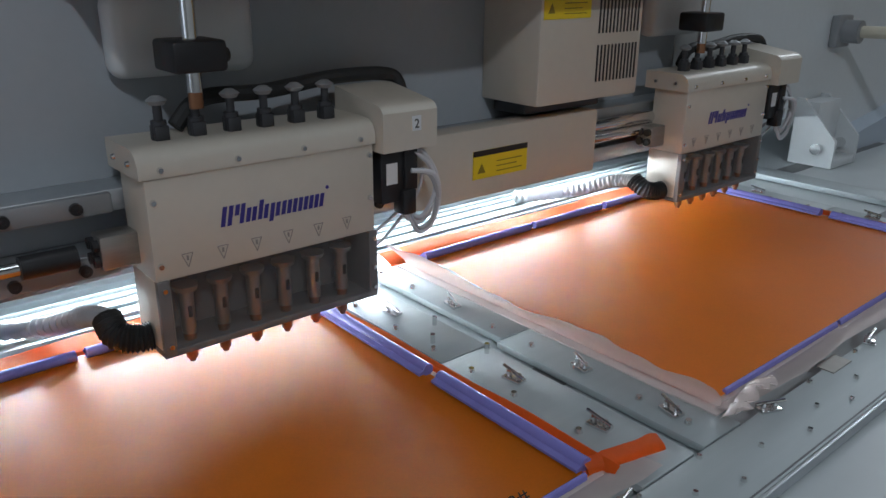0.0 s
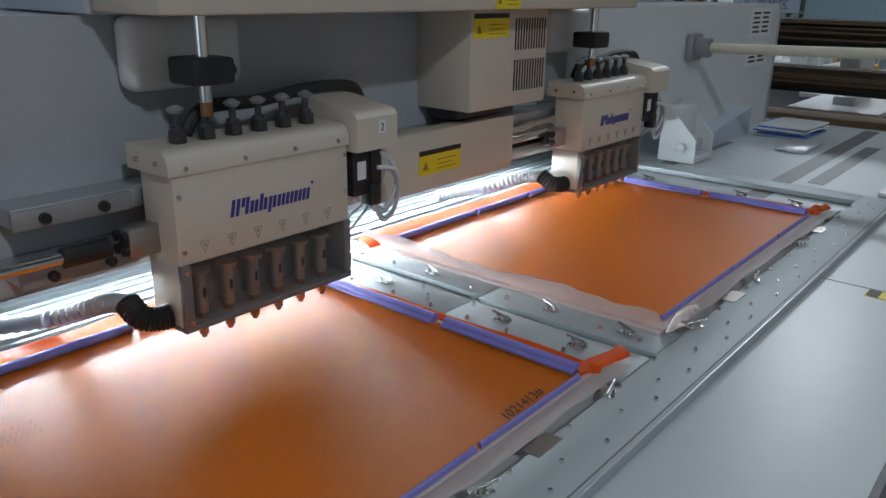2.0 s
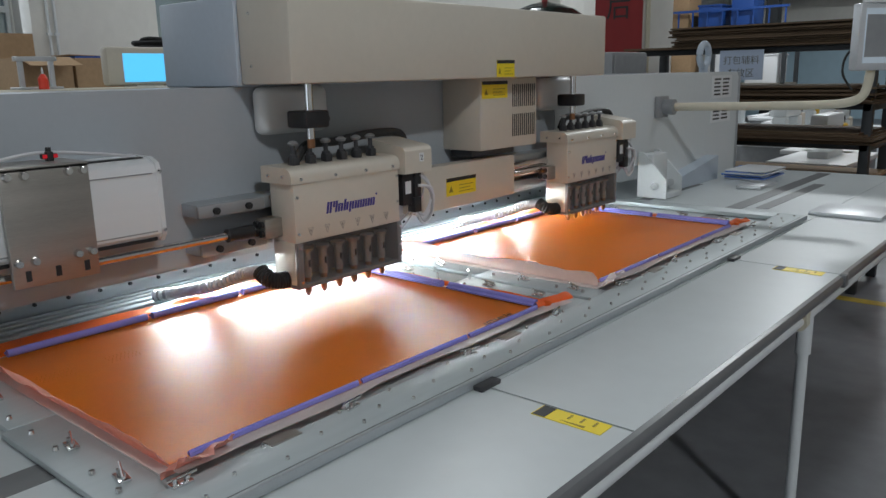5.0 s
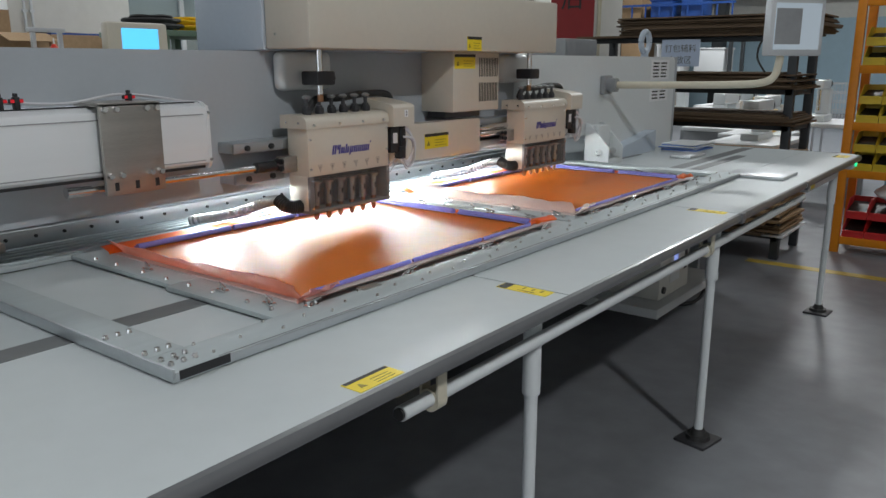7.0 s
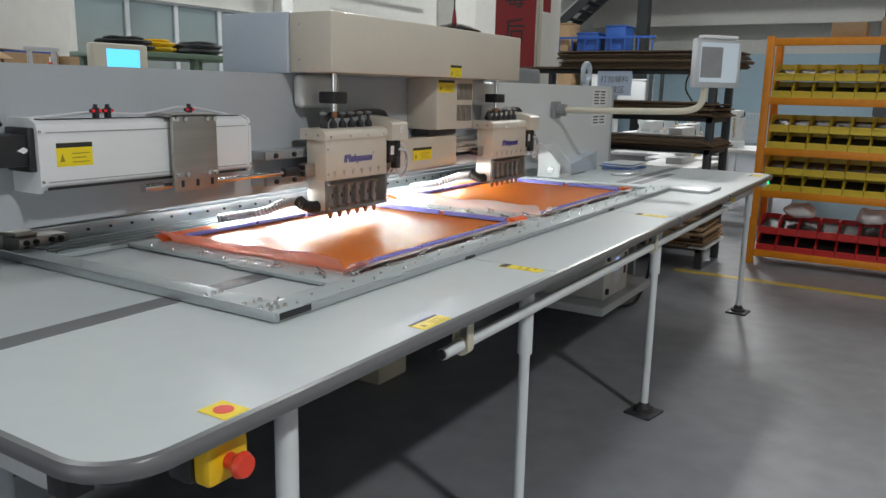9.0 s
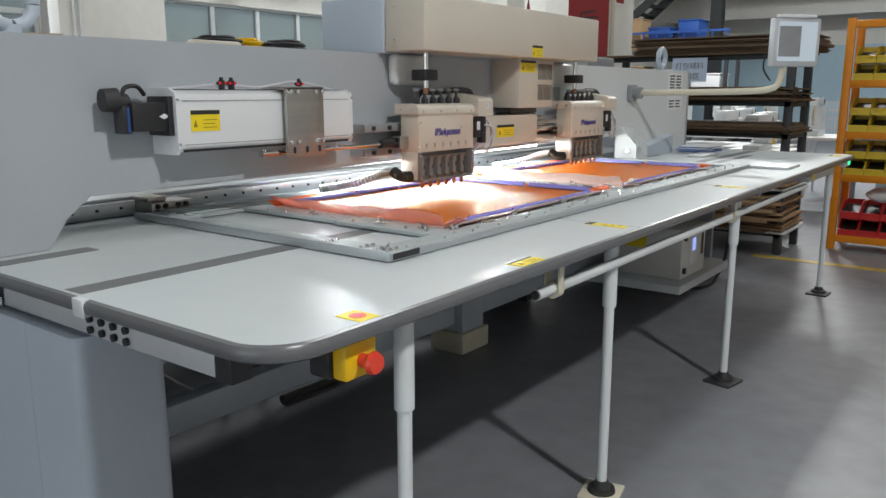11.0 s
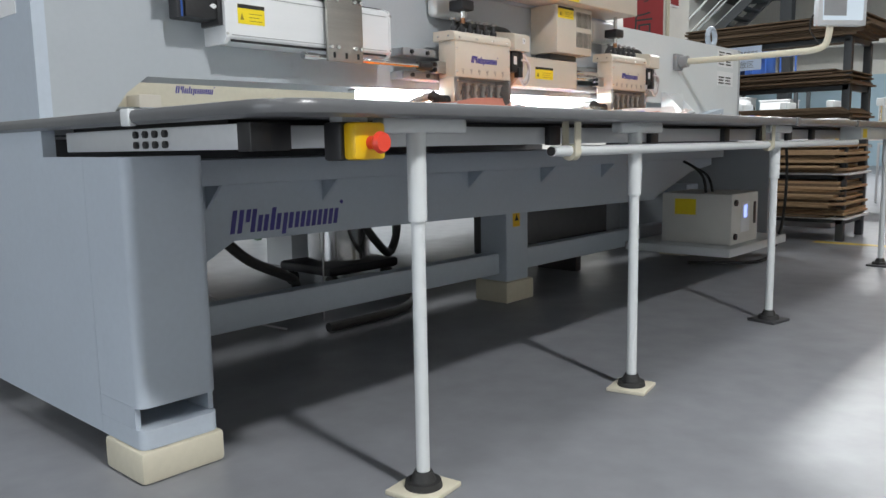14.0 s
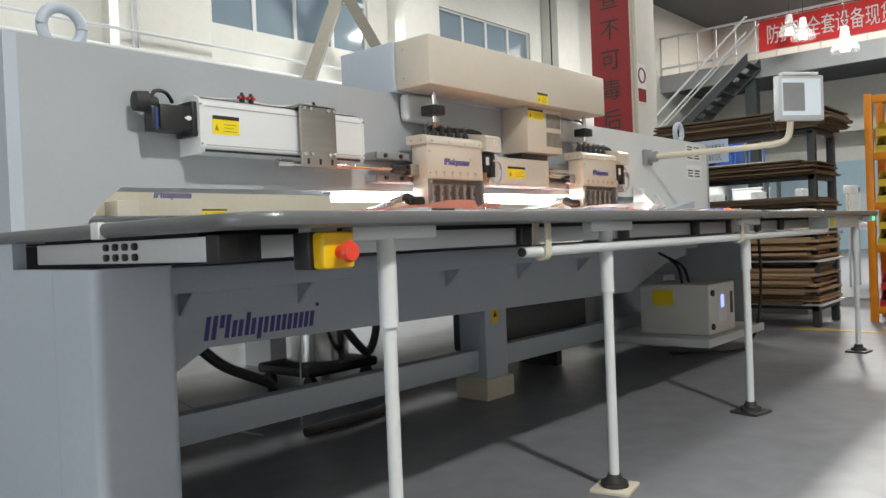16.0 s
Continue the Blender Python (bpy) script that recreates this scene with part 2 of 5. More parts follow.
def rounded(x0, x1, y0, y1, r, n=6, corners=(1, 1, 1, 1)):
    """Outline of a rectangle with round corners: low-low, high-low, high-high, low-high."""
    out = []
    for (cx, cy, a0), on in zip(((x0 + r, y0 + r, 180), (x1 - r, y0 + r, 270), (x1 - r, y1 - r, 0), (x0 + r, y1 - r, 90)), corners):
        if not on:
            out.append((x0 if cx < (x0 + x1) / 2 else x1, y0 if cy < (y0 + y1) / 2 else y1))
            continue
        for k in range(n + 1):
            a = radians(a0 + 90 * k / n)
            out.append((cx + r * math.cos(a), cy + r * math.sin(a)))
    return out


SCREW = cyl(B(), (0, 0, 0), (0, 0, 0.004), 0.0048, 0.0035, 10)
_me = bpy.data.meshes.new("screw")
SCREW.to_mesh(_me)
SCREW.free()
_me.materials.append(M["chrome"])
SCREW = _me
BOLT = cyl(cyl(B(), (0, 0, 0), (0, 0, 0.008), 0.0085, 0.0085, 12), (0, 0, 0.008), (0, 0, 0.009), 0.004, 0.003, 6)
_me = bpy.data.meshes.new("bolt")
BOLT.to_mesh(_me)
BOLT.free()
_me.materials.append(M["black"])
BOLT = _me
FRONT = (radians(90), 0, 0)
LEFT = (0, radians(-90), 0)


def sticker(parent, x0, x1, z0, z1, y, name="warning_sticker"):
    """A yellow warning sticker on a face that looks along -y."""
    s = part(name, box(B(), x0, x1, y - 0.0012, y, z0, z1), M["yellow"], parent, "yellow warning sticker with black print", False)
    w, h = x1 - x0, z1 - z0
    part("heading", box(B(), x0, x1, y - 0.0018, y - 0.0012, z1 - 0.2 * h, z1), M["blackink"], s, "", False)
    bm = B()
    prism(bm, [(x0 + 0.08 * w, z0 + 0.2 * h), (x0 + 0.22 * w, z0 + 0.2 * h), (x0 + 0.15 * w, z0 + 0.55 * h)], "y", y - 0.0018, y - 0.0012)
    for k in range(3):
        box(bm, x0 + 0.42 * w, x0 + (0.90 - 0.1 * (k % 2)) * w, y - 0.0018, y - 0.0012, z0 + (0.16 + 0.18 * k) * h, z0 + (0.195 + 0.18 * k) * h)
    part("print", bm, M["brownink"], s, "", False)
    return s


def flat_sticker(parent, x0, x1, y0, y1, z):
    s = part("warning_sticker", box(B(), x0, x1, y0, y1, z, z + 0.0012), M["yellow"], parent, "yellow warning sticker", False)
    w, h = x1 - x0, y1 - y0
    part("heading", box(B(), x0 + 0.02 * w, x0 + 0.98 * w, y0 + 0.80 * h, y0 + 0.98 * h, z + 0.0012, z + 0.0018), M["blackink"], s, "", False)
    for k in range(3):
        part("print_line", box(B(), x0 + 0.45 * w, x0 + 0.85 * w, y0 + (0.16 + 0.18 * k) * h, y0 + (0.19 + 0.18 * k) * h, z + 0.0012, z + 0.0018), M["brownink"], s, "", False)
    part("pictogram", prism(B(), [(x0 + 0.12 * w, y0 + 0.25 * h), (x0 + 0.26 * w, y0 + 0.25 * h), (x0 + 0.19 * w, y0 + 0.6 * h)], "z", z + 0.0012, z + 0.0018), M["brownink"], s, "", False)
    return s


def maker_mark(parent, x0, z0, length, y, material):
    """A maker's mark as a row of slanted strokes and a dot."""
    h = length * 0.15
    w = 0.033 * length

    def bar(bm, a, b, lo, hi):
        sa, sb = 0.2 * h * lo, 0.2 * h * hi
        prism(bm, [(x0 + a + sa, z0 + lo * h), (x0 + b + sa, z0 + lo * h), (x0 + b + sb, z0 + hi * h), (x0 + a + sb, z0 + hi * h)], "y", y - 0.0012, y)

    strokes = [(0.0, 0, 1), (.052, 0, 1), (.104, .45, 1), (.15, 0, 1), (.202, 0, .72), (.25, 0, .72), (.302, 0, 1), (.35, 0, .72), (.404, -.22, .72), (.452, 0, .72)]
    strokes += [(.504 + 0.049 * k, 0, .72) for k in range(8)]
    for a, lo, hi in strokes:
        bm = B()
        bar(bm, a * length, a * length + w, lo, hi)
        part("mark_stroke", bm, material, parent, "", False)
    part("mark_dot", cyl(B(), (x0 + 0.93 * length, y - 0.0012, z0 + h * 1.0), (x0 + 0.93 * length, y, z0 + h * 1.0), h * 0.10, None, 12), material, parent, "", False)


# ---- the hall ----
bm = B()
box(bm, -8, 24, -8, 12, -0.2, 0)
tagged(part("floor", bm, M["floor"], None, "", False), "grey glossy epoxy factory floor with stains", "floor", kind="structure")

# ---- the machine ----
TOP = 0.925


def build_machine_frame():
    t = thing("quilting_machine", "long grey painted steel frame of a leather quilting machine", "machine")
    # end plate in the shape of a C: wide below, upper arm behind
    end = [(0.951, 0.088), (2.15, 0.088), (2.15, 1.482), (1.2, 1.482), (1.2, 0.82), (0.951, 0.82)]
    bm = B()
    prism(bm, end, "x", -1.226, -1.19)
    # Lighter colour than the beam, for the side light that reaches this end.
    part("end_plate", bm, M["blue"], t)
    bm = B()
    prism(bm, end, "x", 3.66, 3.70)
    part("end_plate", bm, M["grey"], t)
    leg_outline = rounded(-1.226, -1.008, 0.73, 0.95, 0.028, 8, (1, 1, 0, 0))
    part("front_leg", prism(B(), leg_outline, "z", 0.195, 0.819), M["blue"], t)
    part("foot_plate", prism(B(), leg_outline, "z", 0.088, 0.138), M["blue"], t)
    part("foot_cheek", box(B(), -1.226, -1.212, 0.76, 0.95, 0.1385, 0.1945), M["blue"], t)
    part("foot_cheek", box(B(), -1.022, -1.008, 0.76, 0.95, 0.1385, 0.1945), M["blue"], t)
    # Back of the slot, coloured dark for the shade in it.
    part("foot_back", box(B(), -1.211, -1.023, 0.93, 0.95, 0.1385, 0.1945), M["lowgrey"], t)
    bm = B()
    box(bm, -1.235, -1.0, 0.722, 0.93, 0, 0.086, 0.012)
    part("foot_block", bm, M["plinth"], t, "cream moulded foot block")
    # upper beam with a sloped start of the opening
    bm = B()
    prism(bm, [(-1.19, TOP + 0.002), (-1.03, TOP + 0.002), (-0.973, 1.005), (-0.905, 1.056), (1.74, 1.072), (1.74, 1.482), (-1.19, 1.482)], "y", 1.2, 1.212)
    part("beam_front", bm, M["grey"], t)
    bm = B()
    prism(bm, [(1.7415, 1.072), (2.66, 1.072), (2.70, TOP + 0.002), (3.66, TOP + 0.002), (3.66, 1.455), (3.635, 1.482), (1.7415, 1.482)], "y", 1.198, 1.212)
    part("beam_front", bm, M["white"], t, "pale painted front plate")
    part("beam_top", box(B(), -1.19, 3.66, 1.2125, 1.60, 1.466, 1.481), M["grey"], t)
    part("beam_rear", box(B(), -1.19, 3.66, 1.59, 1.60, 1.1, 1.4655), M["grey"], t)
    part("beam_bottom", box(B(), -0.87, 3.66, 1.2125, 1.589, 1.073, 1.083), M["grey"], t)
    # lower beam, its shelf, gussets, braces
    bm = B()
    prism(bm, [(-1.02, 0.52), (2.55, 0.46), (3.1, 0.62), (3.45, 0.66), (3.45, 0.80), (-1.02, 0.80)], "y", 1.29, 1.55)
    part("lower_beam", bm, M["blue"], t)
    part("beam_flange", box(B(), -1.012, 3.4, 1.18, 1.40, 0.715, 0.80, 0.004), M["blue"], t)
    for gx in (-0.68, -0.175, 0.70, 1.29, 1.9):
        bm = B()
        prism(bm, [(1.2, 0.714), (1.29, 0.714), (1.29, 0.63)], "x", gx, gx + 0.012)
        part("gusset", bm, M["blue"], t)
    bm = B()
    prism(bm, [(-1.012, 0.30), (-0.62, 0.52), (-0.5, 0.52), (-1.012, 0.24)], "y", 1.36, 1.44)
    part("brace", bm, M["blue"], t)
    part("cross_bar", box(B(), -1.012, 3.4, 1.44, 1.52, 0.15, 0.262, 0.006), M["blue"], t)
    for lx, w in ((1.12, 0.19), (3.26, 0.2)):
        part("middle_leg", box(B(), lx, lx + w, 1.388, 1.565, 0.11, 0.52, 0.006), M["blue"], t)
        part("foot_block", box(B(), lx - 0.025, lx + w + 0.025, 1.368, 1.585, 0, 0.112, 0.01), M["plinth"], t, "cream moulded foot block")
    st = part("warning_sticker", box(B(), 1.175, 1.235, 1.3865, 1.388, 0.40, 0.48), M["yplastic"], t, "orange warning sticker", False)
    bm = B()
    prism(bm, [(1.188, 0.43), (1.223, 0.43), (1.2055, 0.465)], "y", 1.3857, 1.3865)
    part("print", bm, M["blackink"], st, "", False)
    maker_mark(t, -0.592, 0.537, 0.55, 1.29, M["ink"])
    # lifting rings
    for ex, ey in ((-0.975, 1.4), (3.50, 1.34)):
        bm = B()
        ring = [(ex + 0.062 * math.cos(a), ey, 1.574 + 0.062 * math.sin(a)) for a in np.linspace(-1.45, 4.6, 14)]
        tube(bm, ring, 0.018, 12)
        cyl(bm, (ex, ey, 1.478), (ex, ey, 1.516), 0.024)
        part("lifting_ring", bm, M["blue"], t, "pale blue painted steel lifting ring")
    # poster on the end plate
    ps = part("notice", box(B(), -1.2285, -1.2265, 1.30, 1.42, 1.22, 1.42), M["label"], t, "white paper notice", False)
    bm = B()
    for k in range(3):
        box(bm, -1.2292, -1.2285, 1.32, 1.40, 1.37 + 0.012 * k, 1.376 + 0.012 * k)
    box(bm, -1.2292, -1.2285, 1.31, 1.355, 1.28, 1.33)
    box(bm, -1.2292, -1.2285, 1.365, 1.41, 1.28, 1.33)
    part("print", bm, M["blackink"], ps, "", False)
    # labels at the far end of the beam
    for z0, z1, g in ((1.345, 1.465, 5), (1.215, 1.315, 3)):
        lb = part("label", box(B(), 3.28, 3.56, 1.1965, 1.198, z0, z1), M["label"], t, "white label with dark print", False)
        bm = B()
        for k in range(g):
            for j in range(2):
                box(bm, 3.31 + 0.12 * j, 3.40 + 0.12 * j - 0.01 * (k % 2), 1.1958, 1.1965, z0 + 0.015 + 0.02 * k, z0 + 0.024 + 0.02 * k)
        part("print", bm, M["blackink"], lb, "", False)
    return t


build_machine_frame()


def build_cover():
    t = thing("drive_cover", "cream sheet-metal drive cover along the top of the beam", "machine cover")
    bm = B()
    box(bm, 0.292, 1.722, 0.975, 1.168, 1.487, 1.692, 0.008)
    part("front_cover", bm, M["cream"], t)
    part("rear_cover", box(B(), 0.285, 1.73, 1.17, 1.50, 1.4825, 1.694, 0.008), M["blue"], t, "blue-grey rear cover")
    for z in (1.53, 1.65):
        share("screw", SCREW, t, (0.2925, 1.12, z), LEFT)
    sticker(t, 1.065, 1.155, 1.49, 1.54, 0.975)
    bm = B()
    box(bm, 1.075, 1.384, 1.045, 1.2, 1.264, 1.486, 0.004)
    mb = part("motor_box", bm, M["cream"], t, "cream ventilated motor box")
    sticker(mb, 1.082, 1.215, 1.425, 1.478, 1.045)
    slot = box(B(), -0.002, 0.002, -0.0015, 0, -0.036, 0.036)
    me = bpy.data.meshes.new("vent_slot")
    slot.to_mesh(me)
    slot.free()
    me.materials.append(M["black"])
    for z in (1.43, 1.335):
        for k in range(12):
            share("vent_slot", me, mb, (1.245 + 0.0112 * k, 1.045, z))
    part("motor_foot", box(B(), 1.10, 1.33, 1.1, 1.19, 1.238, 1.264, 0.004), M["dark"], t)
    # housings above the heads
    for hx in (0.0, 1.237):
        part("spindle_housing", box(B(), 0.335 + hx, 0.555 + hx, 1.150, 1.2, 1.362, 1.482, 0.022, 4), M["white"], t)
        bm = B()
        cyl(bm, (0.4125 + hx, 1.065, 1.352), (0.4125 + hx, 1.065, 1.487), 0.0105)
        part("spindle", bm, M["chrome"], t)
        bm = B()
        box(bm, 0.376 + hx, 0.452 + hx, 1.035, 1.11, 1.380, 1.422, 0.006)
        cyl(bm, (0.452 + hx, 1.05, 1.401), (0.458 + hx, 1.05, 1.401), 0.012, 0.009)
        part("clamp_block", bm, M["black"], t, "black spindle clamp block")
        bm = B()
        cyl(bm, (0.4125 + hx, 1.065, 1.330), (0.4125 + hx, 1.065, 1.388), 0.010)
        part("coupling", bm, M["copper"], t)
    return t


build_cover()


def build_rails():
    t = thing("guide_rails", "steel linear guide rails with a drive shaft on the beam", "rail")
    for z in (1.203, 1.113):
        bm = B()
        box(bm, 0.12, 2.25, 1.13, 1.2, z - 0.016, z + 0.016, 0.003)
        part("guide_rail", bm, M["alu"], t)
        part("rail_stop", box(B(), 0.115, 0.30, 1.118, 1.131, z - 0.015, z + 0.015, 0.004), M["greysteel"], t)
        for x in (0.16, 0.25):
            share("bolt", BOLT, t, (x, 1.118, z), FRONT)
        for k in range(18):
            if 0.30 < 0.16 + 0.06 * k < 2.2:
                share("bolt", BOLT, t, (0.16 + 0.06 * k, 1.13, z), FRONT)
    part("front_plate", box(B(), 0.80, 1.305, 1.08, 1.13, 1.098, 1.232, 0.004), M["cream"], t, "cream front plate")
    sticker(t, 0.945, 1.09, 1.135, 1.19, 1.08)
    bm = B()
    cyl(bm, (-0.38, 1.088, 1.146), (0.2, 1.088, 1.146), 0.009)
    cyl(bm, (-0.40, 1.088, 1.146), (-0.34, 1.088, 1.146), 0.013)
    part("drive_shaft", bm, M["chrome"], t, "polished drive shaft")
    bm = B()
    cyl(bm, (0.165, 1.088, 1.146), (0.235, 1.088, 1.146), 0.016)
    part("coupling", bm, M["black"], t)
    bm = B()
    cyl(bm, (0.68, 1.11, 1.16), (1.55, 1.11, 1.16), 0.012)
    cyl(bm, (1.3, 1.12, 1.185), (1.55, 1.12, 1.185), 0.016)
    part("rear_shaft", bm, M["chrome"], t)
    return t


build_rails()
# the light tube under the beam
wl = thing("work_light_tube", "long glowing white light tube under the beam", "lamp")
part("tube", box(B(), 0.13, 1.87, 1.405, 1.428, 1.034, 1.066, 0.003), M["led"], wl)
part("channel", box(B(), 0.11, 1.89, 1.401, 1.448, 1.067, 1.0725), M["alu"], wl)


def build_head(dx, number):
    """A punching head; the second punch from its start is returned, since it works."""
    t = thing("punching_head", "cream punching head with six bronze punches and a smoked window", "machine head", (dx, 0, 0), "punching heads")
    bm = B()
    box(bm, 0.313, 0.676, 1.022, 1.112, 1.108, 1.257, 0.002)
    box(bm, 0.313, 0.335, 1.030, 1.112, 1.0, 1.108, 0.002)
    part("body", bm, M["cream"], t)
    bm = B()
    prism(bm, [(1.135, 1.2525), (1.135, 1.292), (1.060, 1.292), (1.035, 1.290), (1.024, 1.282), (1.0185, 1.270), (1.0185, 1.2525)], "x", 0.306, 0.679)
    part("top_cap", bm, M["cream"], t)
    for x in (0.335, 0.445, 0.55, 0.65):
        share("screw", SCREW, t, (x, 1.0185, 1.263), FRONT)
    for x, z in ((0.322, 1.22), (0.322, 1.13), (0.668, 1.235), (0.668, 1.165)):
        share("screw", SCREW, t, (x, 1.022, z), FRONT)
    for y in (1.05, 1.105):
        share("screw", SCREW, t, (0.306, y, 1.27), LEFT)
    maker_mark(t, 0.412, 1.168, 0.19, 1.022, M["ink"])
    for k in range(6):
        bm = B()
        x = 0.36 + 0.0525 * k
        for (ax, az), (bx, bz) in (((-0.008, 0.009), (0.008, 0.009)), ((0.008, 0.009), (0, -0.011)), ((0, -0.011), (-0.008, 0.009))):
            cyl(bm, (x + ax, 1.0215, 1.132 + az), (x + bx, 1.0215, 1.132 + bz), 0.0007, None, 5)
        box(bm, x - 0.0015, x + 0.0015, 1.021, 1.022, 1.131, 1.138)
        part("punch_mark", bm, M["faintink"], t, "", False)
    # window housing
    bm = B()
    box(bm, 0.333, 0.679, 1.095, 1.110, 0.998, 1.108)
    box(bm, 0.313, 0.679, 1.021, 1.110, 0.992, 1.002, 0.001)
    box(bm, 0.664, 0.680, 1.021, 1.110, 1.0, 1.108, 0.001)
    box(bm, 0.313, 0.330, 1.019, 1.030, 0.995, 1.108, 0.001)
    part("window_housing", bm, M["housing"], t, "dark metal window housing")
    part("window", box(B(), 0.331, 0.663, 1.021, 1.024, 1.003, 1.107), M["acrylic"], t, "smoked acrylic window", False)
    for x, z in ((0.322, 1.095), (0.322, 1.01), (0.672, 1.095), (0.672, 1.045), (0.672, 1.01)):
        share("screw", SCREW, t, (x, 1.0195, z), FRONT)
    moving = None
    for k in range(6):
        x = 0.36 + 0.0525 * k
        bm = B()
        cyl(bm, (0, 0, 0.018), (0, 0, 0.085), 0.0105)
        cyl(bm, (0, 0, 0.085), (0, 0, 0.093), 0.017, 0.019)
        p = part("punch", bm, M["steel"], t, "steel punch holder with a bronze tip")
        p.location = (x, 1.045, 0.995)
        bm = B()
        cyl(bm, (0, 0, -0.022), (0, 0, 0.02), 0.0085)
        cyl(bm, (0, 0, -0.029), (0, 0, -0.022), 0.0045, 0.0065)
        part("punch_tip", bm, M["copper"], p)
        part("slot", box(B(), -0.003, 0.003, -0.0112, -0.0095, 0.045, 0.062), M["blackink"], p, "", False)
        if k == 1:
            moving = p
        bm = B()
        cyl(bm, (x, 1.072, 1.288), (x, 1.072, 1.318), 0.0115, 0.0105)
        cyl(bm, (x, 1.072, 1.318), (x, 1.072, 1.342), 0.006)
        box(bm, x - 0.010, x + 0.010, 1.060, 1.082, 1.291, 1.312, 0.002)
        kn = part("push_rod", bm, M["dark"], t, "steel push rod with a mushroom top")
        if k != 1:
            part("cap", cyl(cyl(B(), (x, 1.072, 1.339), (x, 1.072, 1.345), 0.010, 0.0145), (x, 1.072, 1.345), (x, 1.072, 1.351), 0.0145, 0.006), M["greysteel"], kn)
    # motor with its plug and cables
    bm = B()
    prism(bm, [(1.0, 1.238), (1.0, 1.300), (1.006, 1.308), (1.015, 1.312), (1.135, 1.330), (1.135, 1.238)], "x", 0.681, 0.79)
    mo = part("motor_cover", bm, M["cream"], t)
    if number:
        part("number_label", box(B(), 0.738, 0.756, 0.9988, 1.0, 1.268, 1.292), M["label"], mo, "white number label", False)
        cu = bpy.data.curves.new("numeral", "FONT")
        cu.body, cu.size, cu.extrude, cu.align_x = "2", 0.021, 0.0003, "CENTER"
        cu.materials.append(M["blackink"])
        nu = new("numeral", cu)
        nu.location, nu.rotation_euler, nu.parent = (0.747, 0.9983, 1.2725), FRONT, mo
    bm = B()
    box(bm, 0.690, 0.742, 1.02, 1.09, 1.148, 1.237, 0.003)
    box(bm, 0.735, 0.762, 1.015, 1.05, 1.165, 1.235, 0.003)
    box(bm, 0.728, 0.755, 1.010, 1.04, 1.125, 1.168, 0.003)
    pl = part("motor_plug", bm, M["black"], t, "black plastic motor plug")
    part("plug_label", box(B(), 0.700, 0.722, 1.0188, 1.02, 1.18, 1.215), M["label"], pl, "", False)
    bm = B()
    tube(bm, [(0.745, 1.03, 1.235), (0.775, 1.02, 1.225), (0.805, 1.02, 1.18), (0.80, 1.02, 1.13), (0.765, 1.02, 1.105), (0.735, 1.02, 1.125)], 0.0048)
    tube(bm, [(0.745, 1.02, 1.235), (0.785, 1.015, 1.205), (0.795, 1.01, 1.16), (0.77, 1.015, 1.115), (0.742, 1.02, 1.128)], 0.004)
    tube(bm, [(0.765, 1.03, 1.20), (0.755, 1.05, 1.13), (0.735, 1.12, 1.06), (0.70, 1.16, 1.02)], 0.003)
    part("cable_loop", bm, M["wire"], t, "white motor cable loop")
    for k, m in ((1, "hose"), (2, "wire")):
        bm = B()
        tube(bm, [(0.745, 1.012, 1.20), (0.772 + 0.006 * k, 1.008 - 0.004 * k, 1.19), (0.792 + 0.005 * k, 1.008, 1.155 - 0.004 * k), (0.790, 1.010, 1.115 - 0.005 * k), (0.762, 1.014, 1.102 - 0.006 * k), (0.742, 1.018, 1.128)], 0.0042)
        part("cable_loop", bm, M[m], t, "grey motor cable loop")
    bm = B()
    tube(bm, [(0.772, 1.015, 1.20), (0.770, 1.03, 1.15), (0.73, 1.06, 1.08), (0.70, 1.09, 1.04)], 0.0028)
    part("thin_wire", bm, M["wire"], t, "thin white wire")
    bm = B()
    tube(bm, [(0.395, 1.105, 1.30), (0.44, 1.11, 1.335), (0.55, 1.12, 1.335), (0.68, 1.13, 1.345), (0.79, 1.13, 1.340), (0.808, 1.12, 1.31)], 0.012)
    part("cable_sleeve", bm, M["rubber"], t, "black braided cable sleeve")
    # coupling block and dust hose on the side
    bm = B()
    box(bm, 0.262, 0.314, 1.072, 1.112, 1.122, 1.170, 0.003)
    cb = part("coupling_block", bm, M["steel"], t, "steel coupling block")
    for y in (1.082, 1.102):
        for z in (1.135, 1.157):
            share("bolt", BOLT, cb, (0.262, y, z), LEFT)
    bm = B()
    tube(bm, [(0.12, 1.37, 0.962), (0.21, 1.26, 0.985), (0.258, 1.17, 1.022), (0.268, 1.11, 1.034)], 0.0155, 12, 1, 16)
    part("dust_hose", bm, M["hose"], t, "grey ribbed dust hose")
    bm = B()
    tube(bm, [(0.268, 1.115, 1.036), (0.270, 1.085, 1.020), (0.29, 1.07, 1.014), (0.313, 1.065, 1.014)], 0.020, 12, 1, 10)
    part("hose_end", bm, M["rubber"], t, "black ribbed hose end")
    return moving


punches = [build_head(0.0, True), build_head(1.237, False)]


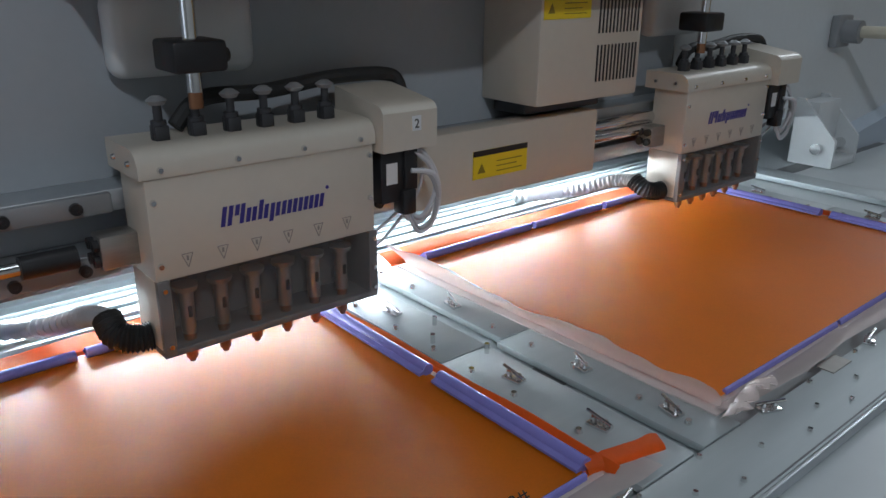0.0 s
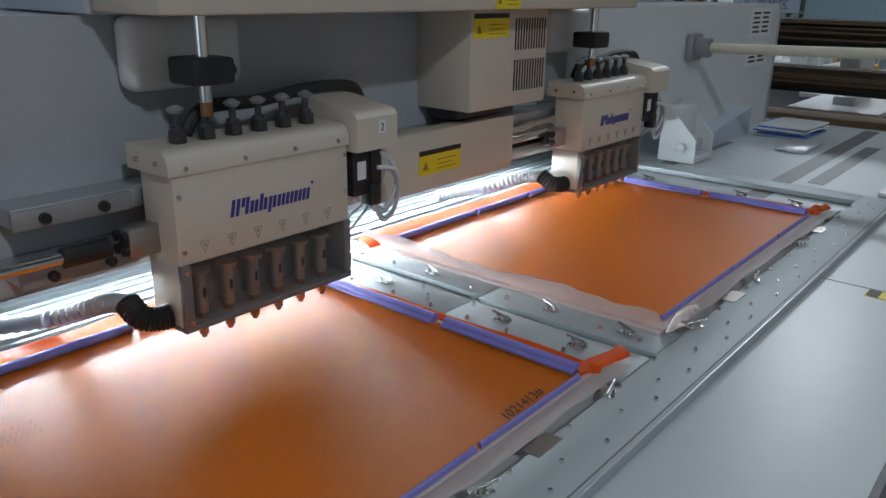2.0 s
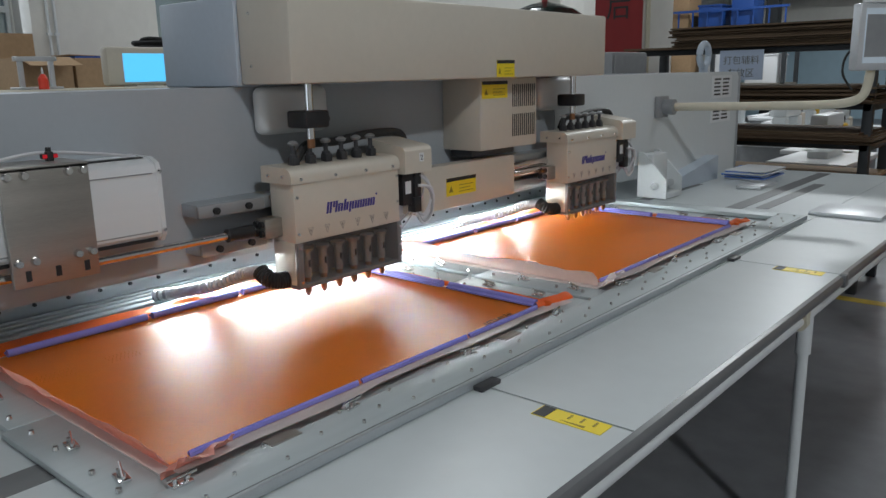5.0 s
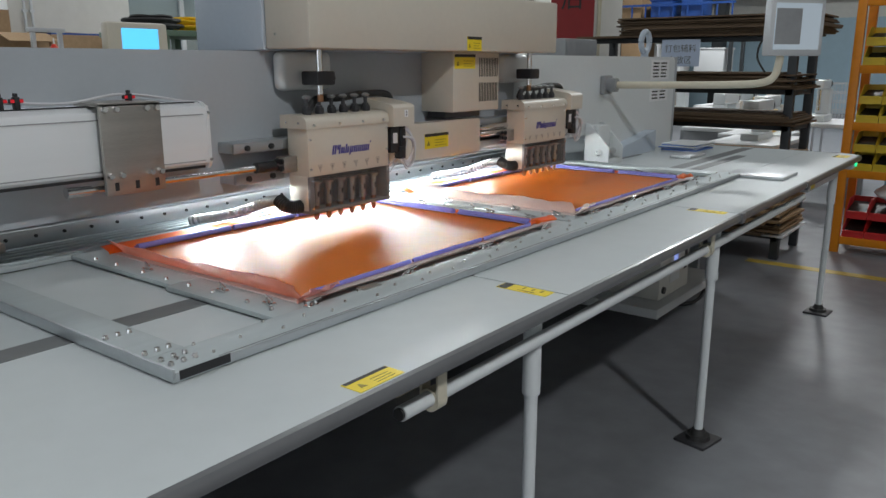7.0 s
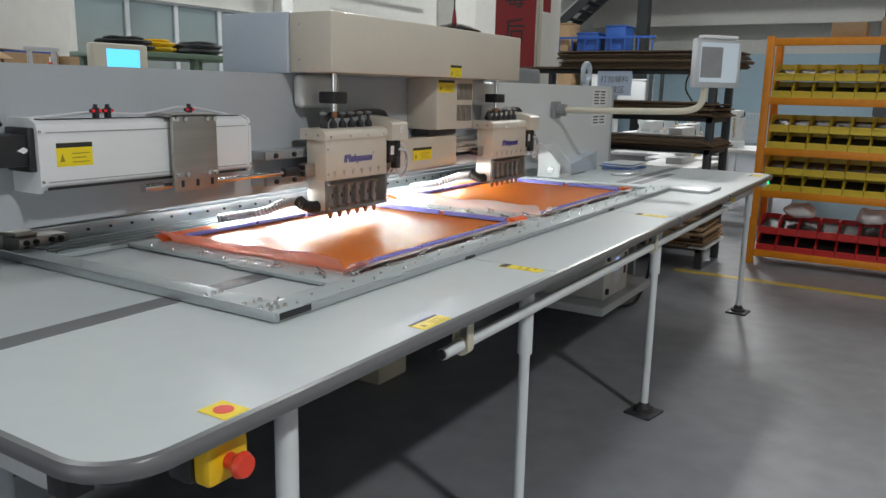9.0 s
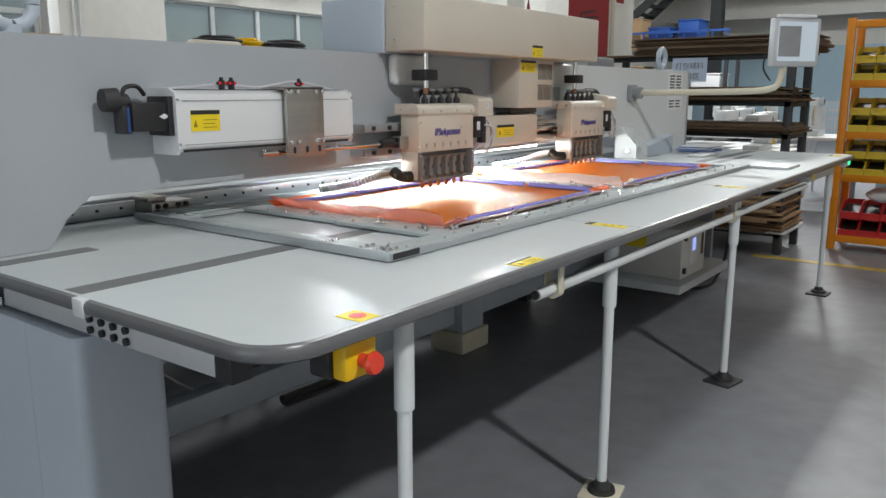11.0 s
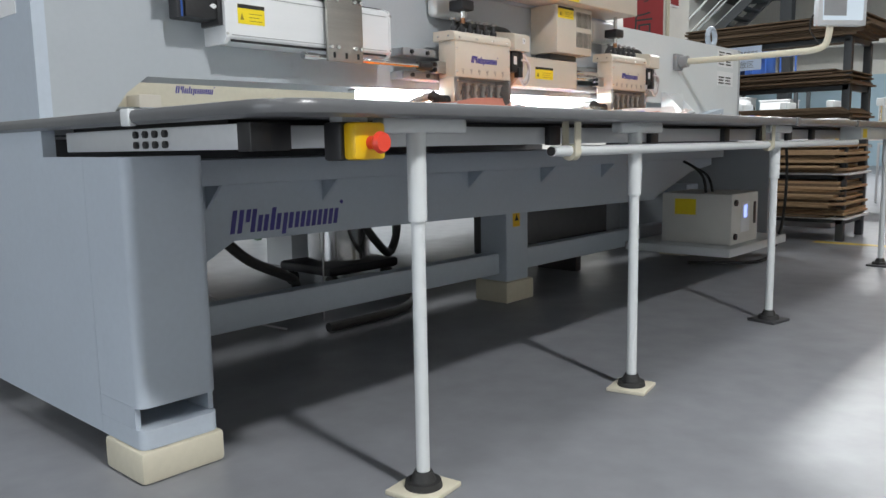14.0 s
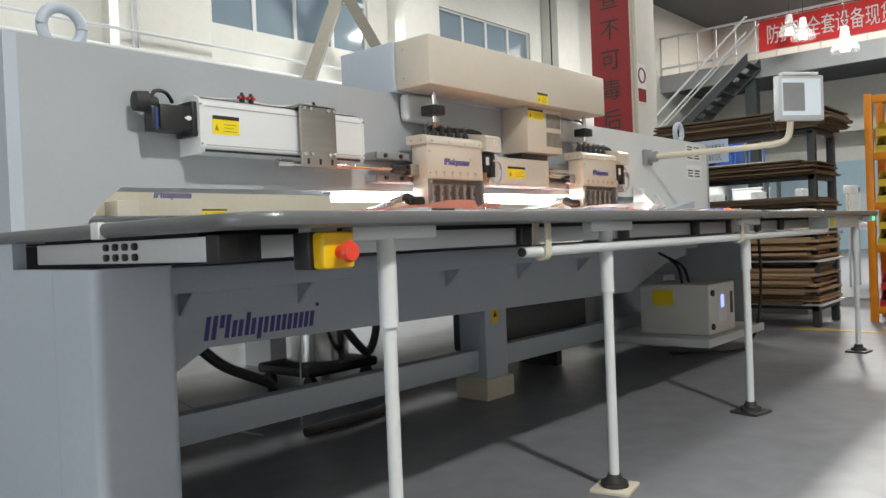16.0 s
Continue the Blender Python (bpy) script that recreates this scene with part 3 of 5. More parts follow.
def build_actuator():
    t = thing("linear_actuator", "white anodised linear actuator with a black servo motor", "actuator")
    bm = B()
    prism(bm, [(1.2, 1.168), (1.2, 1.342), (1.112, 1.342), (1.085, 1.330), (1.08, 1.318), (1.08, 1.182), (1.092, 1.168)], "x", -0.692, 0.0)
    part("body", bm, M["actuator"], t)
    bm = B()
    prism(bm, [(1.2, 1.160), (1.2, 1.348), (1.11, 1.348), (1.082, 1.335), (1.076, 1.318), (1.076, 1.178), (1.09, 1.160)], "x", -0.703, -0.692)
    part("end_cap", bm, M["actuator"], t)
    bm = B()
    prism(bm, [(1.2, 1.164), (1.2, 1.345), (1.11, 1.345), (1.083, 1.333), (1.078, 1.318), (1.078, 1.18), (1.09, 1.164)], "x", 0.0, 0.010)
    part("end_cap", bm, M["actuator"], t)
    part("slot", box(B(), -0.68, -0.01, 1.083, 1.088, 1.1672, 1.1745), M["black"], t, "", False)
    part("slot", box(B(), -0.68, -0.01, 1.11, 1.13, 1.3422, 1.3445), M["black"], t, "", False)
    for z in (1.312, 1.188):
        part("groove", box(B(), -0.68, -0.01, 1.0788, 1.0805, z - 0.0012, z + 0.0012), M["greysteel"], t, "", False)
    for x in (-0.6975, 0.005):
        for z in (1.19, 1.315):
            share("screw", SCREW, t, (x, 1.0765, z), FRONT)
    sticker(t, -0.655, -0.555, 1.225, 1.285, 1.08)
    bm = B()
    box(bm, -0.317, -0.155, 1.052, 1.064, 1.130, 1.352, 0.002)
    box(bm, -0.317, -0.155, 1.052, 1.17, 1.344, 1.354, 0.002)
    br = part("carriage_plate", bm, M["steel"], t, "brushed steel carriage plate")
    for x in (-0.305, -0.275, -0.195, -0.167):
        for z in (1.178, 1.338):
            share("screw", SCREW, br, (x, 1.052, z), FRONT).scale = (1.9, 1.9, 2.2)
    for x in (-0.29, -0.235, -0.18):
        part("slot", box(B(), x - 0.005, x + 0.005, 1.0505, 1.052, 1.142, 1.162), M["black"], br, "", False)
    bm = B()
    box(bm, -0.825, -0.704, 1.095, 1.185, 1.230, 1.308, 0.006)
    box(bm, -0.72, -0.703, 1.088, 1.19, 1.215, 1.325, 0.003)
    mo = part("servo_motor", bm, M["black"], t, "black servo motor")
    bm = B()
    prism(bm, [(-0.745, 1.27), (-0.73, 1.262), (-0.715, 1.27), (-0.73, 1.278)], "y", 1.0935, 1.095)
    part("badge", bm, M["label"], mo, "", False)
    bm = B()
    box(bm, -0.850, -0.826, 1.10, 1.15, 1.225, 1.30, 0.004)
    part("connector", bm, M["black"], mo, "black plug")
    part("plug_stripe", box(B(), -0.838, -0.832, 1.0985, 1.1, 1.23, 1.295), M["blueplastic"], mo, "blue stripe", False)
    bm = B()
    tube(bm, [(-0.84, 1.12, 1.30), (-0.83, 1.12, 1.345), (-0.78, 1.14, 1.352), (-0.74, 1.17, 1.33)], 0.006)
    cyl(bm, (-0.885, 1.14, 1.315), (-0.845, 1.135, 1.315), 0.030, 0.033, 20)
    cyl(bm, (-0.87, 1.13, 1.31), (-0.82, 1.13, 1.31), 0.022, 0.022, 18)
    part("cable_gland", bm, M["rubber"], mo, "round black cable gland")
    for x in (-0.508, -0.472, -0.196):
        bm = B()
        box(bm, x - 0.006, x + 0.006, 1.115, 1.132, 1.344, 1.372, 0.002)
        box(bm, x - 0.016, x + 0.016, 1.118, 1.130, 1.358, 1.368, 0.003)
        box(bm, x - 0.004, x + 0.004, 1.119, 1.129, 1.372, 1.380, 0.001)
        se = part("limit_sensor", bm, M["black"], t, "black limit sensor with red lights")
        for dx in (-0.010, 0.010):
            part("sensor_light", box(B(), x + dx - 0.004, x + dx + 0.004, 1.1160, 1.118, 1.3595, 1.3665), M["redled"], se, "", False)
    bm = B()
    tube(bm, [(-0.69, 1.15, 1.345), (-0.6, 1.14, 1.352), (-0.5, 1.14, 1.358), (-0.35, 1.14, 1.352), (-0.22, 1.13, 1.37), (-0.1, 1.14, 1.358), (0.0, 1.16, 1.342)], 0.0035, 8)
    part("cable", bm, M["wire"], t)
    return t


build_actuator()


def build_table():
    t = thing("work_table", "wide white laminate work table with dark rounded edging", "table")
    def top(name, x0, x1, y0, y1, corners, r):
        bm = B()
        prism(bm, rounded(x0, x1, y0, y1, r, 8, corners), "z", TOP - 0.026, TOP)
        return part(name, bm, M["laminate"], t)
    # front strip in removable panels, main top behind
    top("table_panel", -1.232, 0.2395, 0.088, 2.1, (1, 0, 0, 0), 0.10)
    top("table_panel", 0.2460, 1.497, 0.088, 0.392, (0, 0, 0, 0), 0.01)
    top("table_panel", 1.503, 3.80, 0.088, 0.392, (0, 1, 0, 0), 0.10)
    top("tabletop", 0.2425, 3.80, 0.395, 2.1, (0, 0, 1, 0), 0.10)
    # edging: a rounded profile round the outline
    out = rounded(-1.232, 3.80, 0.088, 2.1, 0.10, 8)
    prof = [(0.0, TOP + 0.001), (0.010, TOP - 0.001), (0.015, TOP - 0.008), (0.016, TOP - 0.016), (0.013, TOP - 0.026), (0.004, TOP - 0.032), (-0.01, TOP - 0.033), (-0.01, TOP - 0.027)]
    bm = B()
    rings = []
    n = len(out)
    for i, (x, y) in enumerate(out):
        a, b = Vector(out[i - 1]), Vector(out[(i + 1) % n])
        d = (b - a).normalized()
        nx, ny = d.y, -d.x
        rings.append([bm.verts.new((x + nx * o, y + ny * o, z)) for o, z in prof])
    for i in range(n):
        p, q = rings[i], rings[(i + 1) % n]
        for k in range(len(prof)):
            bm.faces.new((p[k], q[k], q[(k + 1) % len(prof)], p[(k + 1) % len(prof)]))
    bmesh.ops.recalc_face_normals(bm, faces=bm.faces[:])
    part("edging", bm, M["edge"], t, "dark grey rounded edging")
    for x in (1.5, 2.45):
        part("edge_joint", box(B(), x - 0.02, x + 0.02, 0.069, 0.087, TOP - 0.034, TOP + 0.0025, 0.003), M["edge"], t)
    part("edge_joint", box(B(), -1.251, -1.232, 0.635, 0.675, TOP - 0.036, TOP + 0.003, 0.003), M["white"], t, "white edge joint")
    # inlaid strips
    for x0, x1, y0, y1 in ((-1.22, 3.75, 0.692, 0.757), (2.25, 3.0, 1.105, 1.16), (2.45, 3.3, 0.60, 0.655), (-1.22, -0.95, 1.10, 1.16)):
        part("inlay_strip", box(B(), x0, x1, y0, y1, TOP, TOP + 0.0012), M["inlay"], t, "dark grey inlaid strip", False)
    bm = B()
    box(bm, 2.40, 2.66, 0.17, 0.43, TOP + 0.001, TOP + 0.016, 0.003)
    part("cover_plate", bm, M["alu_white"], t)
    flat_sticker(t, -0.450, -0.340, 0.093, 0.140, TOP)
    flat_sticker(t, 0.195, 0.238, 0.125, 0.26, TOP)
    flat_sticker(t, 1.448, 1.494, 0.125, 0.26, TOP)
    flat_sticker(t, 3.55, 3.68, 0.12, 0.20, TOP)
    es = part("stop_sticker", box(B(), -1.02, -0.967, 0.092, 0.155, TOP, TOP + 0.0012), M["yellow"], t, "yellow sticker with a red disc", False)
    part("disc", cyl(B(), (-0.993, 0.124, TOP + 0.0012), (-0.993, 0.124, TOP + 0.0018), 0.017, None, 24), M["red"], es, "", False)
    # latches on the seam
    for x in (0.243, 1.50):
        part("latch", box(B(), x - 0.03, x + 0.03, 0.380, 0.402, TOP, TOP + 0.010, 0.002), M["dark"], t)
    # side profile below the left edge and profiles below the front
    bm = B()
    box(bm, -1.205, -1.16, 0.275, 1.09, 0.832, 0.884, 0.003)
    sp = part("side_profile", bm, M["alu_white"], t, "white aluminium side profile")
    part("end_cap", box(B(), -1.206, -1.158, 0.228, 0.276, 0.828, 0.886, 0.003), M["black"], sp)
    for y in (0.555, 0.60, 0.645, 0.69):
        for z in (0.846, 0.870):
            share("bolt", BOLT, sp, (-1.205, y, z), LEFT)
    part("carrier", box(B(), -1.15, 3.4, 0.34, 0.385, 0.832, 0.884, 0.003), M["alu_white"], t)
    for x in (-1.10, -0.05, 0.62, 1.3, 1.72, 2.12, 2.5):
        part("bracket", box(B(), x, x + 0.06, 0.318, 0.339, 0.828, 0.888, 0.003), M["black"], t, "black end bracket")
    # Underside panel is blackened and a dark sheet added for the shade there.
    part("under_panel", box(B(), -1.15, 3.5, 0.39, 1.17, 0.885, 0.8968), M["black"], t, "underside panel coloured black as shade below the table")
    part("under_shade_sheet", box(B(), -1.20, 3.76, 0.12, 1.17, 0.8973, 0.8986), M["dark"], t, "thin dark sheet added as shade under the table", False)
    # legs
    for x in (-0.795, 0.235, 1.53, 3.55):
        bm = B()
        cyl(bm, (0, 0, 0.04), (0, 0, 0.70), 0.0165, None, 20)
        cyl(bm, (0, 0, 0.66), (0, 0, 0.865), 0.0225, None, 20)
        lg = part("leg", bm, M["white"], t, "white tubular steel leg")
        lg.location = (x, 0.178, 0)
        part("head_bar", box(B(), -0.12, 0.16, -0.02, 0.02, 0.862, 0.897, 0.008), M["white"], lg)
        part("rubber_foot", cyl(cyl(B(), (0, 0, 0.012), (0, 0, 0.028), 0.047, 0.044, 24), (0, 0, 0.028), (0, 0, 0.052), 0.032, 0.022, 24), M["rubber"], lg, "black rubber foot")
        pl = part("floor_pad", box(B(), -0.07, 0.07, -0.065, 0.065, 0, 0.0125, 0.003), M["plinth"] if x < 1 else M["dark"], lg, "pale floor pad" if x < 1 else "dark steel floor pad")
        pl.rotation_euler = (0, 0, 0.2 * math.sin(7 * x))
    # hand rail in front
    bm = B()
    cyl(bm, (-0.29, 0.148, 0.812), (2.72, 0.148, 0.812), 0.0155, None, 20)
    hr = part("hand_rail", bm, M["white"], t, "white tubular hand rail")
    part("end_plug", cyl(B(), (-0.296, 0.148, 0.812), (-0.289, 0.148, 0.812), 0.0125), M["rubber"], hr)
    for x in (-0.19, 1.36):
        bm = B()
        box(bm, x - 0.015, x + 0.015, 0.125, 0.131, 0.80, 0.897, 0.002)
        box(bm, x - 0.015, x + 0.015, 0.166, 0.172, 0.80, 0.897, 0.002)
        cyl(bm, (x - 0.015, 0.148, 0.808), (x + 0.015, 0.148, 0.808), 0.0235, None, 20)
        part("rail_bracket", bm, M["plinth"], hr, "cream rail bracket")
    # switch box at the far end
    sw = part("switch_box", box(B(), 2.78, 3.45, 0.14, 0.25, 0.825, 0.897, 0.004), M["white"], t)
    part("sticker", box(B(), 2.82, 2.90, 0.1385, 0.14, 0.835, 0.885), M["yellow"], sw, "yellow sticker", False)
    part("switch_plate", box(B(), 3.60, 3.72, 0.10, 0.14, 0.855, 0.897, 0.003), M["white"], t)
    part("pilot_light", cyl(B(), (3.70, 0.10, 0.876), (3.70, 0.092, 0.876), 0.012), M["greenled"], t, "green pilot light")
    return t


build_table()


def build_estop():
    t = thing("emergency_stop", "yellow emergency stop box with a red mushroom button", "switch")
    part("back_box", box(B(), -1.045, -0.945, 0.150, 0.205, 0.806, 0.885, 0.006), M["black"], t, "black rear half")
    part("front_box", box(B(), -1.038, -0.952, 0.113, 0.151, 0.807, 0.884, 0.008), M["yplastic"], t)
    part("mounting_tab", box(B(), -1.03, -0.96, 0.16, 0.20, 0.884, 0.896), M["white"], t)
    bm = B()
    cyl(bm, (-0.995, 0.113, 0.842), (-0.995, 0.092, 0.842), 0.014)
    cyl(bm, (-0.995, 0.094, 0.842), (-0.995, 0.084, 0.842), 0.017, 0.023, 24)
    cyl(bm, (-0.995, 0.084, 0.842), (-0.995, 0.074, 0.842), 0.023, 0.019, 24)
    part("button", bm, M["red"], t, "red mushroom push button")
    return t


build_estop()


# ---- clamp frame that carries the leather ----
Z0 = TOP + 0.003


def build_clamp_frame():
    t = thing("clamp_frame", "sliding aluminium clamp frame with toggle clamps on the table", "frame")
    bm = B()
    box(bm, -0.775, 2.24, 0.358, 0.452, Z0, Z0 + 0.016, 0.002)
    fb = part("front_bar", bm, M["extrusion"], t)
    part("front_lip", box(B(), -0.775, 2.24, 0.352, 0.3575, Z0, Z0 + 0.017, 0.001), M["alu"], fb)
    part("groove", box(B(), -0.68, 2.2, 0.3615, 0.3640, Z0 + 0.016, Z0 + 0.0165), M["inlay"], fb, "", False)
    part("tape", box(B(), -0.768, -0.665, 0.3505, 0.352, Z0 + 0.003, Z0 + 0.019), M["black"], fb, "black tape", False)
    bm = B()
    box(bm, -0.775, -0.69, 0.4525, 1.45, Z0, Z0 + 0.016, 0.002)
    lb = part("side_bar", bm, M["extrusion"], t)
    part("outer_lip", box(B(), -0.781, -0.7755, 0.352, 1.46, Z0, Z0 + 0.024, 0.001), M["alu"], lb)
    part("side_bar", box(B(), 2.15, 2.24, 0.4525, 1.45, Z0, Z0 + 0.016, 0.002), M["extrusion"], t)
    bm = B()
    box(bm, -0.689, 2.149, 1.30, 1.44, Z0, Z0 + 0.014, 0.002)
    part("rear_bar", bm, M["extrusion"], t)
    for y in (1.315, 1.36, 1.40, 1.43):
        part("rib", box(B(), -0.689, 2.149, y - 0.004, y + 0.004, Z0 + 0.0142, Z0 + 0.021, 0.001), M["extrusion"], t)
    for k in range(42):
        x = -0.735 + 0.0715 * k
        for y in ((0.385, 0.445) if k % 2 else (0.408,)):
            o = share("bolt", SCREW, fb, (x + 0.012 * math.sin(5 * k), y, Z0 + 0.016))
            o.scale = (0.85, 0.85, 1.2)
    for x in (-0.758, -0.733, -0.71):
        for y in (0.39, 0.42, 0.47, 0.60):
            o = share("bolt", SCREW, lb, (x, y, Z0 + 0.0165))
            o.scale = (1.3, 1.3, 1.6)
    # plates beside the leather
    for x0, x1 in ((-0.475, -0.36), (0.655, 0.765), (0.785, 0.875), (1.905, 2.0)):
        bm = B()
        box(bm, x0, x1, 0.456, 0.84, Z0, Z0 + 0.013, 0.004)
        box(bm, x0 + 0.012, x1, 0.84, 1.298, Z0 + 0.001, Z0 + 0.014, 0.004)
        p = part("clamp_plate", bm, M["extrusion"], t, "aluminium clamp plate")
        for y in (0.50, 0.58, 0.70, 0.79, 0.88, 0.98, 1.10, 1.20):
            o = share("bolt", SCREW, p, (x0 + 0.03, y, Z0 + 0.014))
            o.scale = (1.2, 1.2, 1.5)
    # toggle clamps
    def toggle(x, y, a):
        bm = B()
        box(bm, -0.022, 0.022, -0.012, 0.012, 0, 0.006, 0.001)
        cyl(bm, (-0.012, 0, 0.006), (-0.012, 0, 0.018), 0.005, None, 8)
        cyl(bm, (0.012, 0, 0.006), (0.012, 0, 0.016), 0.006, None, 8)
        cyl(bm, (-0.026, 0.004, 0.014), (0.03, -0.006, 0.020), 0.0035, None, 8)
        o = part("toggle_clamp", bm, M["chrome"], t, "small steel toggle clamp")
        o.location, o.rotation_euler, o.scale = (x, y, Z0 + 0.015), (0, 0, a), (0.75, 0.75, 0.75)
        return o
    for off in (0.0, 1.245):
        for y in (0.53, 0.69, 0.99):
            toggle(-0.425 + off, y, 1.4)
            toggle(0.715 + off, y + 0.04, 1.7)
    for k in range(8):
        toggle(-0.38 + 0.327 * k, 0.447, 0.4 * math.sin(9 * k))
    for x in (-0.23, 0.385, 1.10, 1.72):
        part("slot_plate", box(B(), x, x + 0.06, 0.435, 0.462, Z0 + 0.016, Z0 + 0.0175), M["steel"], t, "steel slot plate", False)
    for x, y in ((0.745, 0.82), (0.745, 0.95), (0.70, 0.9)):
        part("pin", cyl(B(), (x, y, Z0 + 0.012), (x, y, Z0 + 0.03), 0.004, None, 8), M["chrome"], t)
    # drive block behind
    bm = B()
    box(bm, -0.72, -0.56, 1.45, 1.56, Z0 + 0.002, Z0 + 0.045, 0.004)
    box(bm, -0.72, -0.65, 1.47, 1.56, Z0 + 0.045, Z0 + 0.062, 0.004)
    db = part("drive_block", bm, M["steel"], t, "steel drive block with black bolts")
    for x in (-0.70, -0.67, -0.62, -0.59):
        for z in (0.012, 0.032):
            share("bolt", BOLT, db, (x, 1.45, Z0 + z), FRONT)
    return t


clamp = build_clamp_frame()

# fixed drive rail behind the frame
t = thing("drive_rail", "long aluminium drive rail with bolt holes behind the frame", "rail")
bm = B()
box(bm, -1.08, 2.7, 1.57, 1.64, TOP + 0.001, TOP + 0.05, 0.002)
box(bm, -1.08, 2.7, 1.60, 1.70, TOP + 0.05, TOP + 0.062, 0.002)
part("profile", bm, M["alu"], t)
part("end_block", box(B(), -1.10, -1.04, 1.52, 1.6, TOP + 0.001, TOP + 0.04, 0.003), M["black"], t)
for k in range(44):
    share("bolt", BOLT, t, (-1.03 + 0.085 * k, 1.57, TOP + 0.03), FRONT).scale = (0.6, 0.6, 0.6)
part("lower_guide", box(B(), -0.5, 2.2, 1.475, 1.50, TOP + 0.001, TOP + 0.02, 0.002), M["extrusion"], t)


def wavy_sheet(bm, a, b, rise, lean, amp, seed, n=40, rows=5, thick=0.0012, ends=(1, 1)):
    """A thin edge that stands up from the line a-b with waves. lean: sideways run of its top."""
    a, b = Vector(a), Vector(b)
    d = (b - a).normalized()
    side = Vector((-d.y, d.x, 0))
    grid = []
    for i in range(n + 1):
        s = i / n
        e = min(1, (s / 0.12 if ends[0] == 0 else 1), ((1 - s) / 0.12 if ends[1] == 0 else 1))
        col = []
        for k in range(rows + 1):
            u = k / rows
            w = noise.noise(Vector((s * 5 + seed, u * 1.2, seed)))
            w2 = noise.noise(Vector((s * 14 + seed, u * 2.0, seed + 4)))
            h = rise * (0.75 + 0.5 * noise.noise(Vector((s * 3, seed, 0)))) * e
            p = a.lerp(b, s) + side * (lean * u * u + amp * u * (w + 0.25 * w2)) + Vector((0, 0, h * u + 0.15 * amp * u * w2))
            col.append(bm.verts.new(p))
        grid.append(col)
    for i in range(n):
        for k in range(rows):
            bm.faces.new((grid[i][k], grid[i + 1][k], grid[i + 1][k + 1], grid[i][k + 1]))
    bmesh.ops.solidify(bm, geom=bm.faces[:], thickness=thick)
    return bm


LZ = Z0 + 0.020


def clip_strip(parent, a, b, r=0.0085):
    """A violet half-round clip strip pressed over the edge of the leather."""
    a, b = Vector(a), Vector(b)
    bm = B()
    d = (b - a).normalized()
    side = Vector((-d.y, d.x, 0))
    cyl(bm, a, b, r, None, 12)
    o = side * (0.013 if r > 0.006 else 0.003)
    v = []
    for p in (a, b):
        v += [p + Vector((0, 0, -0.004)), p + o * 1.3 + Vector((0, 0, -0.005)), p + o * 1.3 + Vector((0, 0, -0.001)), p + Vector((0, 0, 0.005))]
    vs = [bm.verts.new(q) for q in v]
    for f in ((0, 1, 2, 3), (7, 6, 5, 4), (0, 4, 5, 1), (1, 5, 6, 2), (2, 6, 7, 3), (3, 7, 4, 0)):
        bm.faces.new([vs[i] for i in f])
    bmesh.ops.recalc_face_normals(bm, faces=bm.faces[:])
    return part("clip_strip", bm, M["purple"], parent, "glossy violet plastic clip strip")


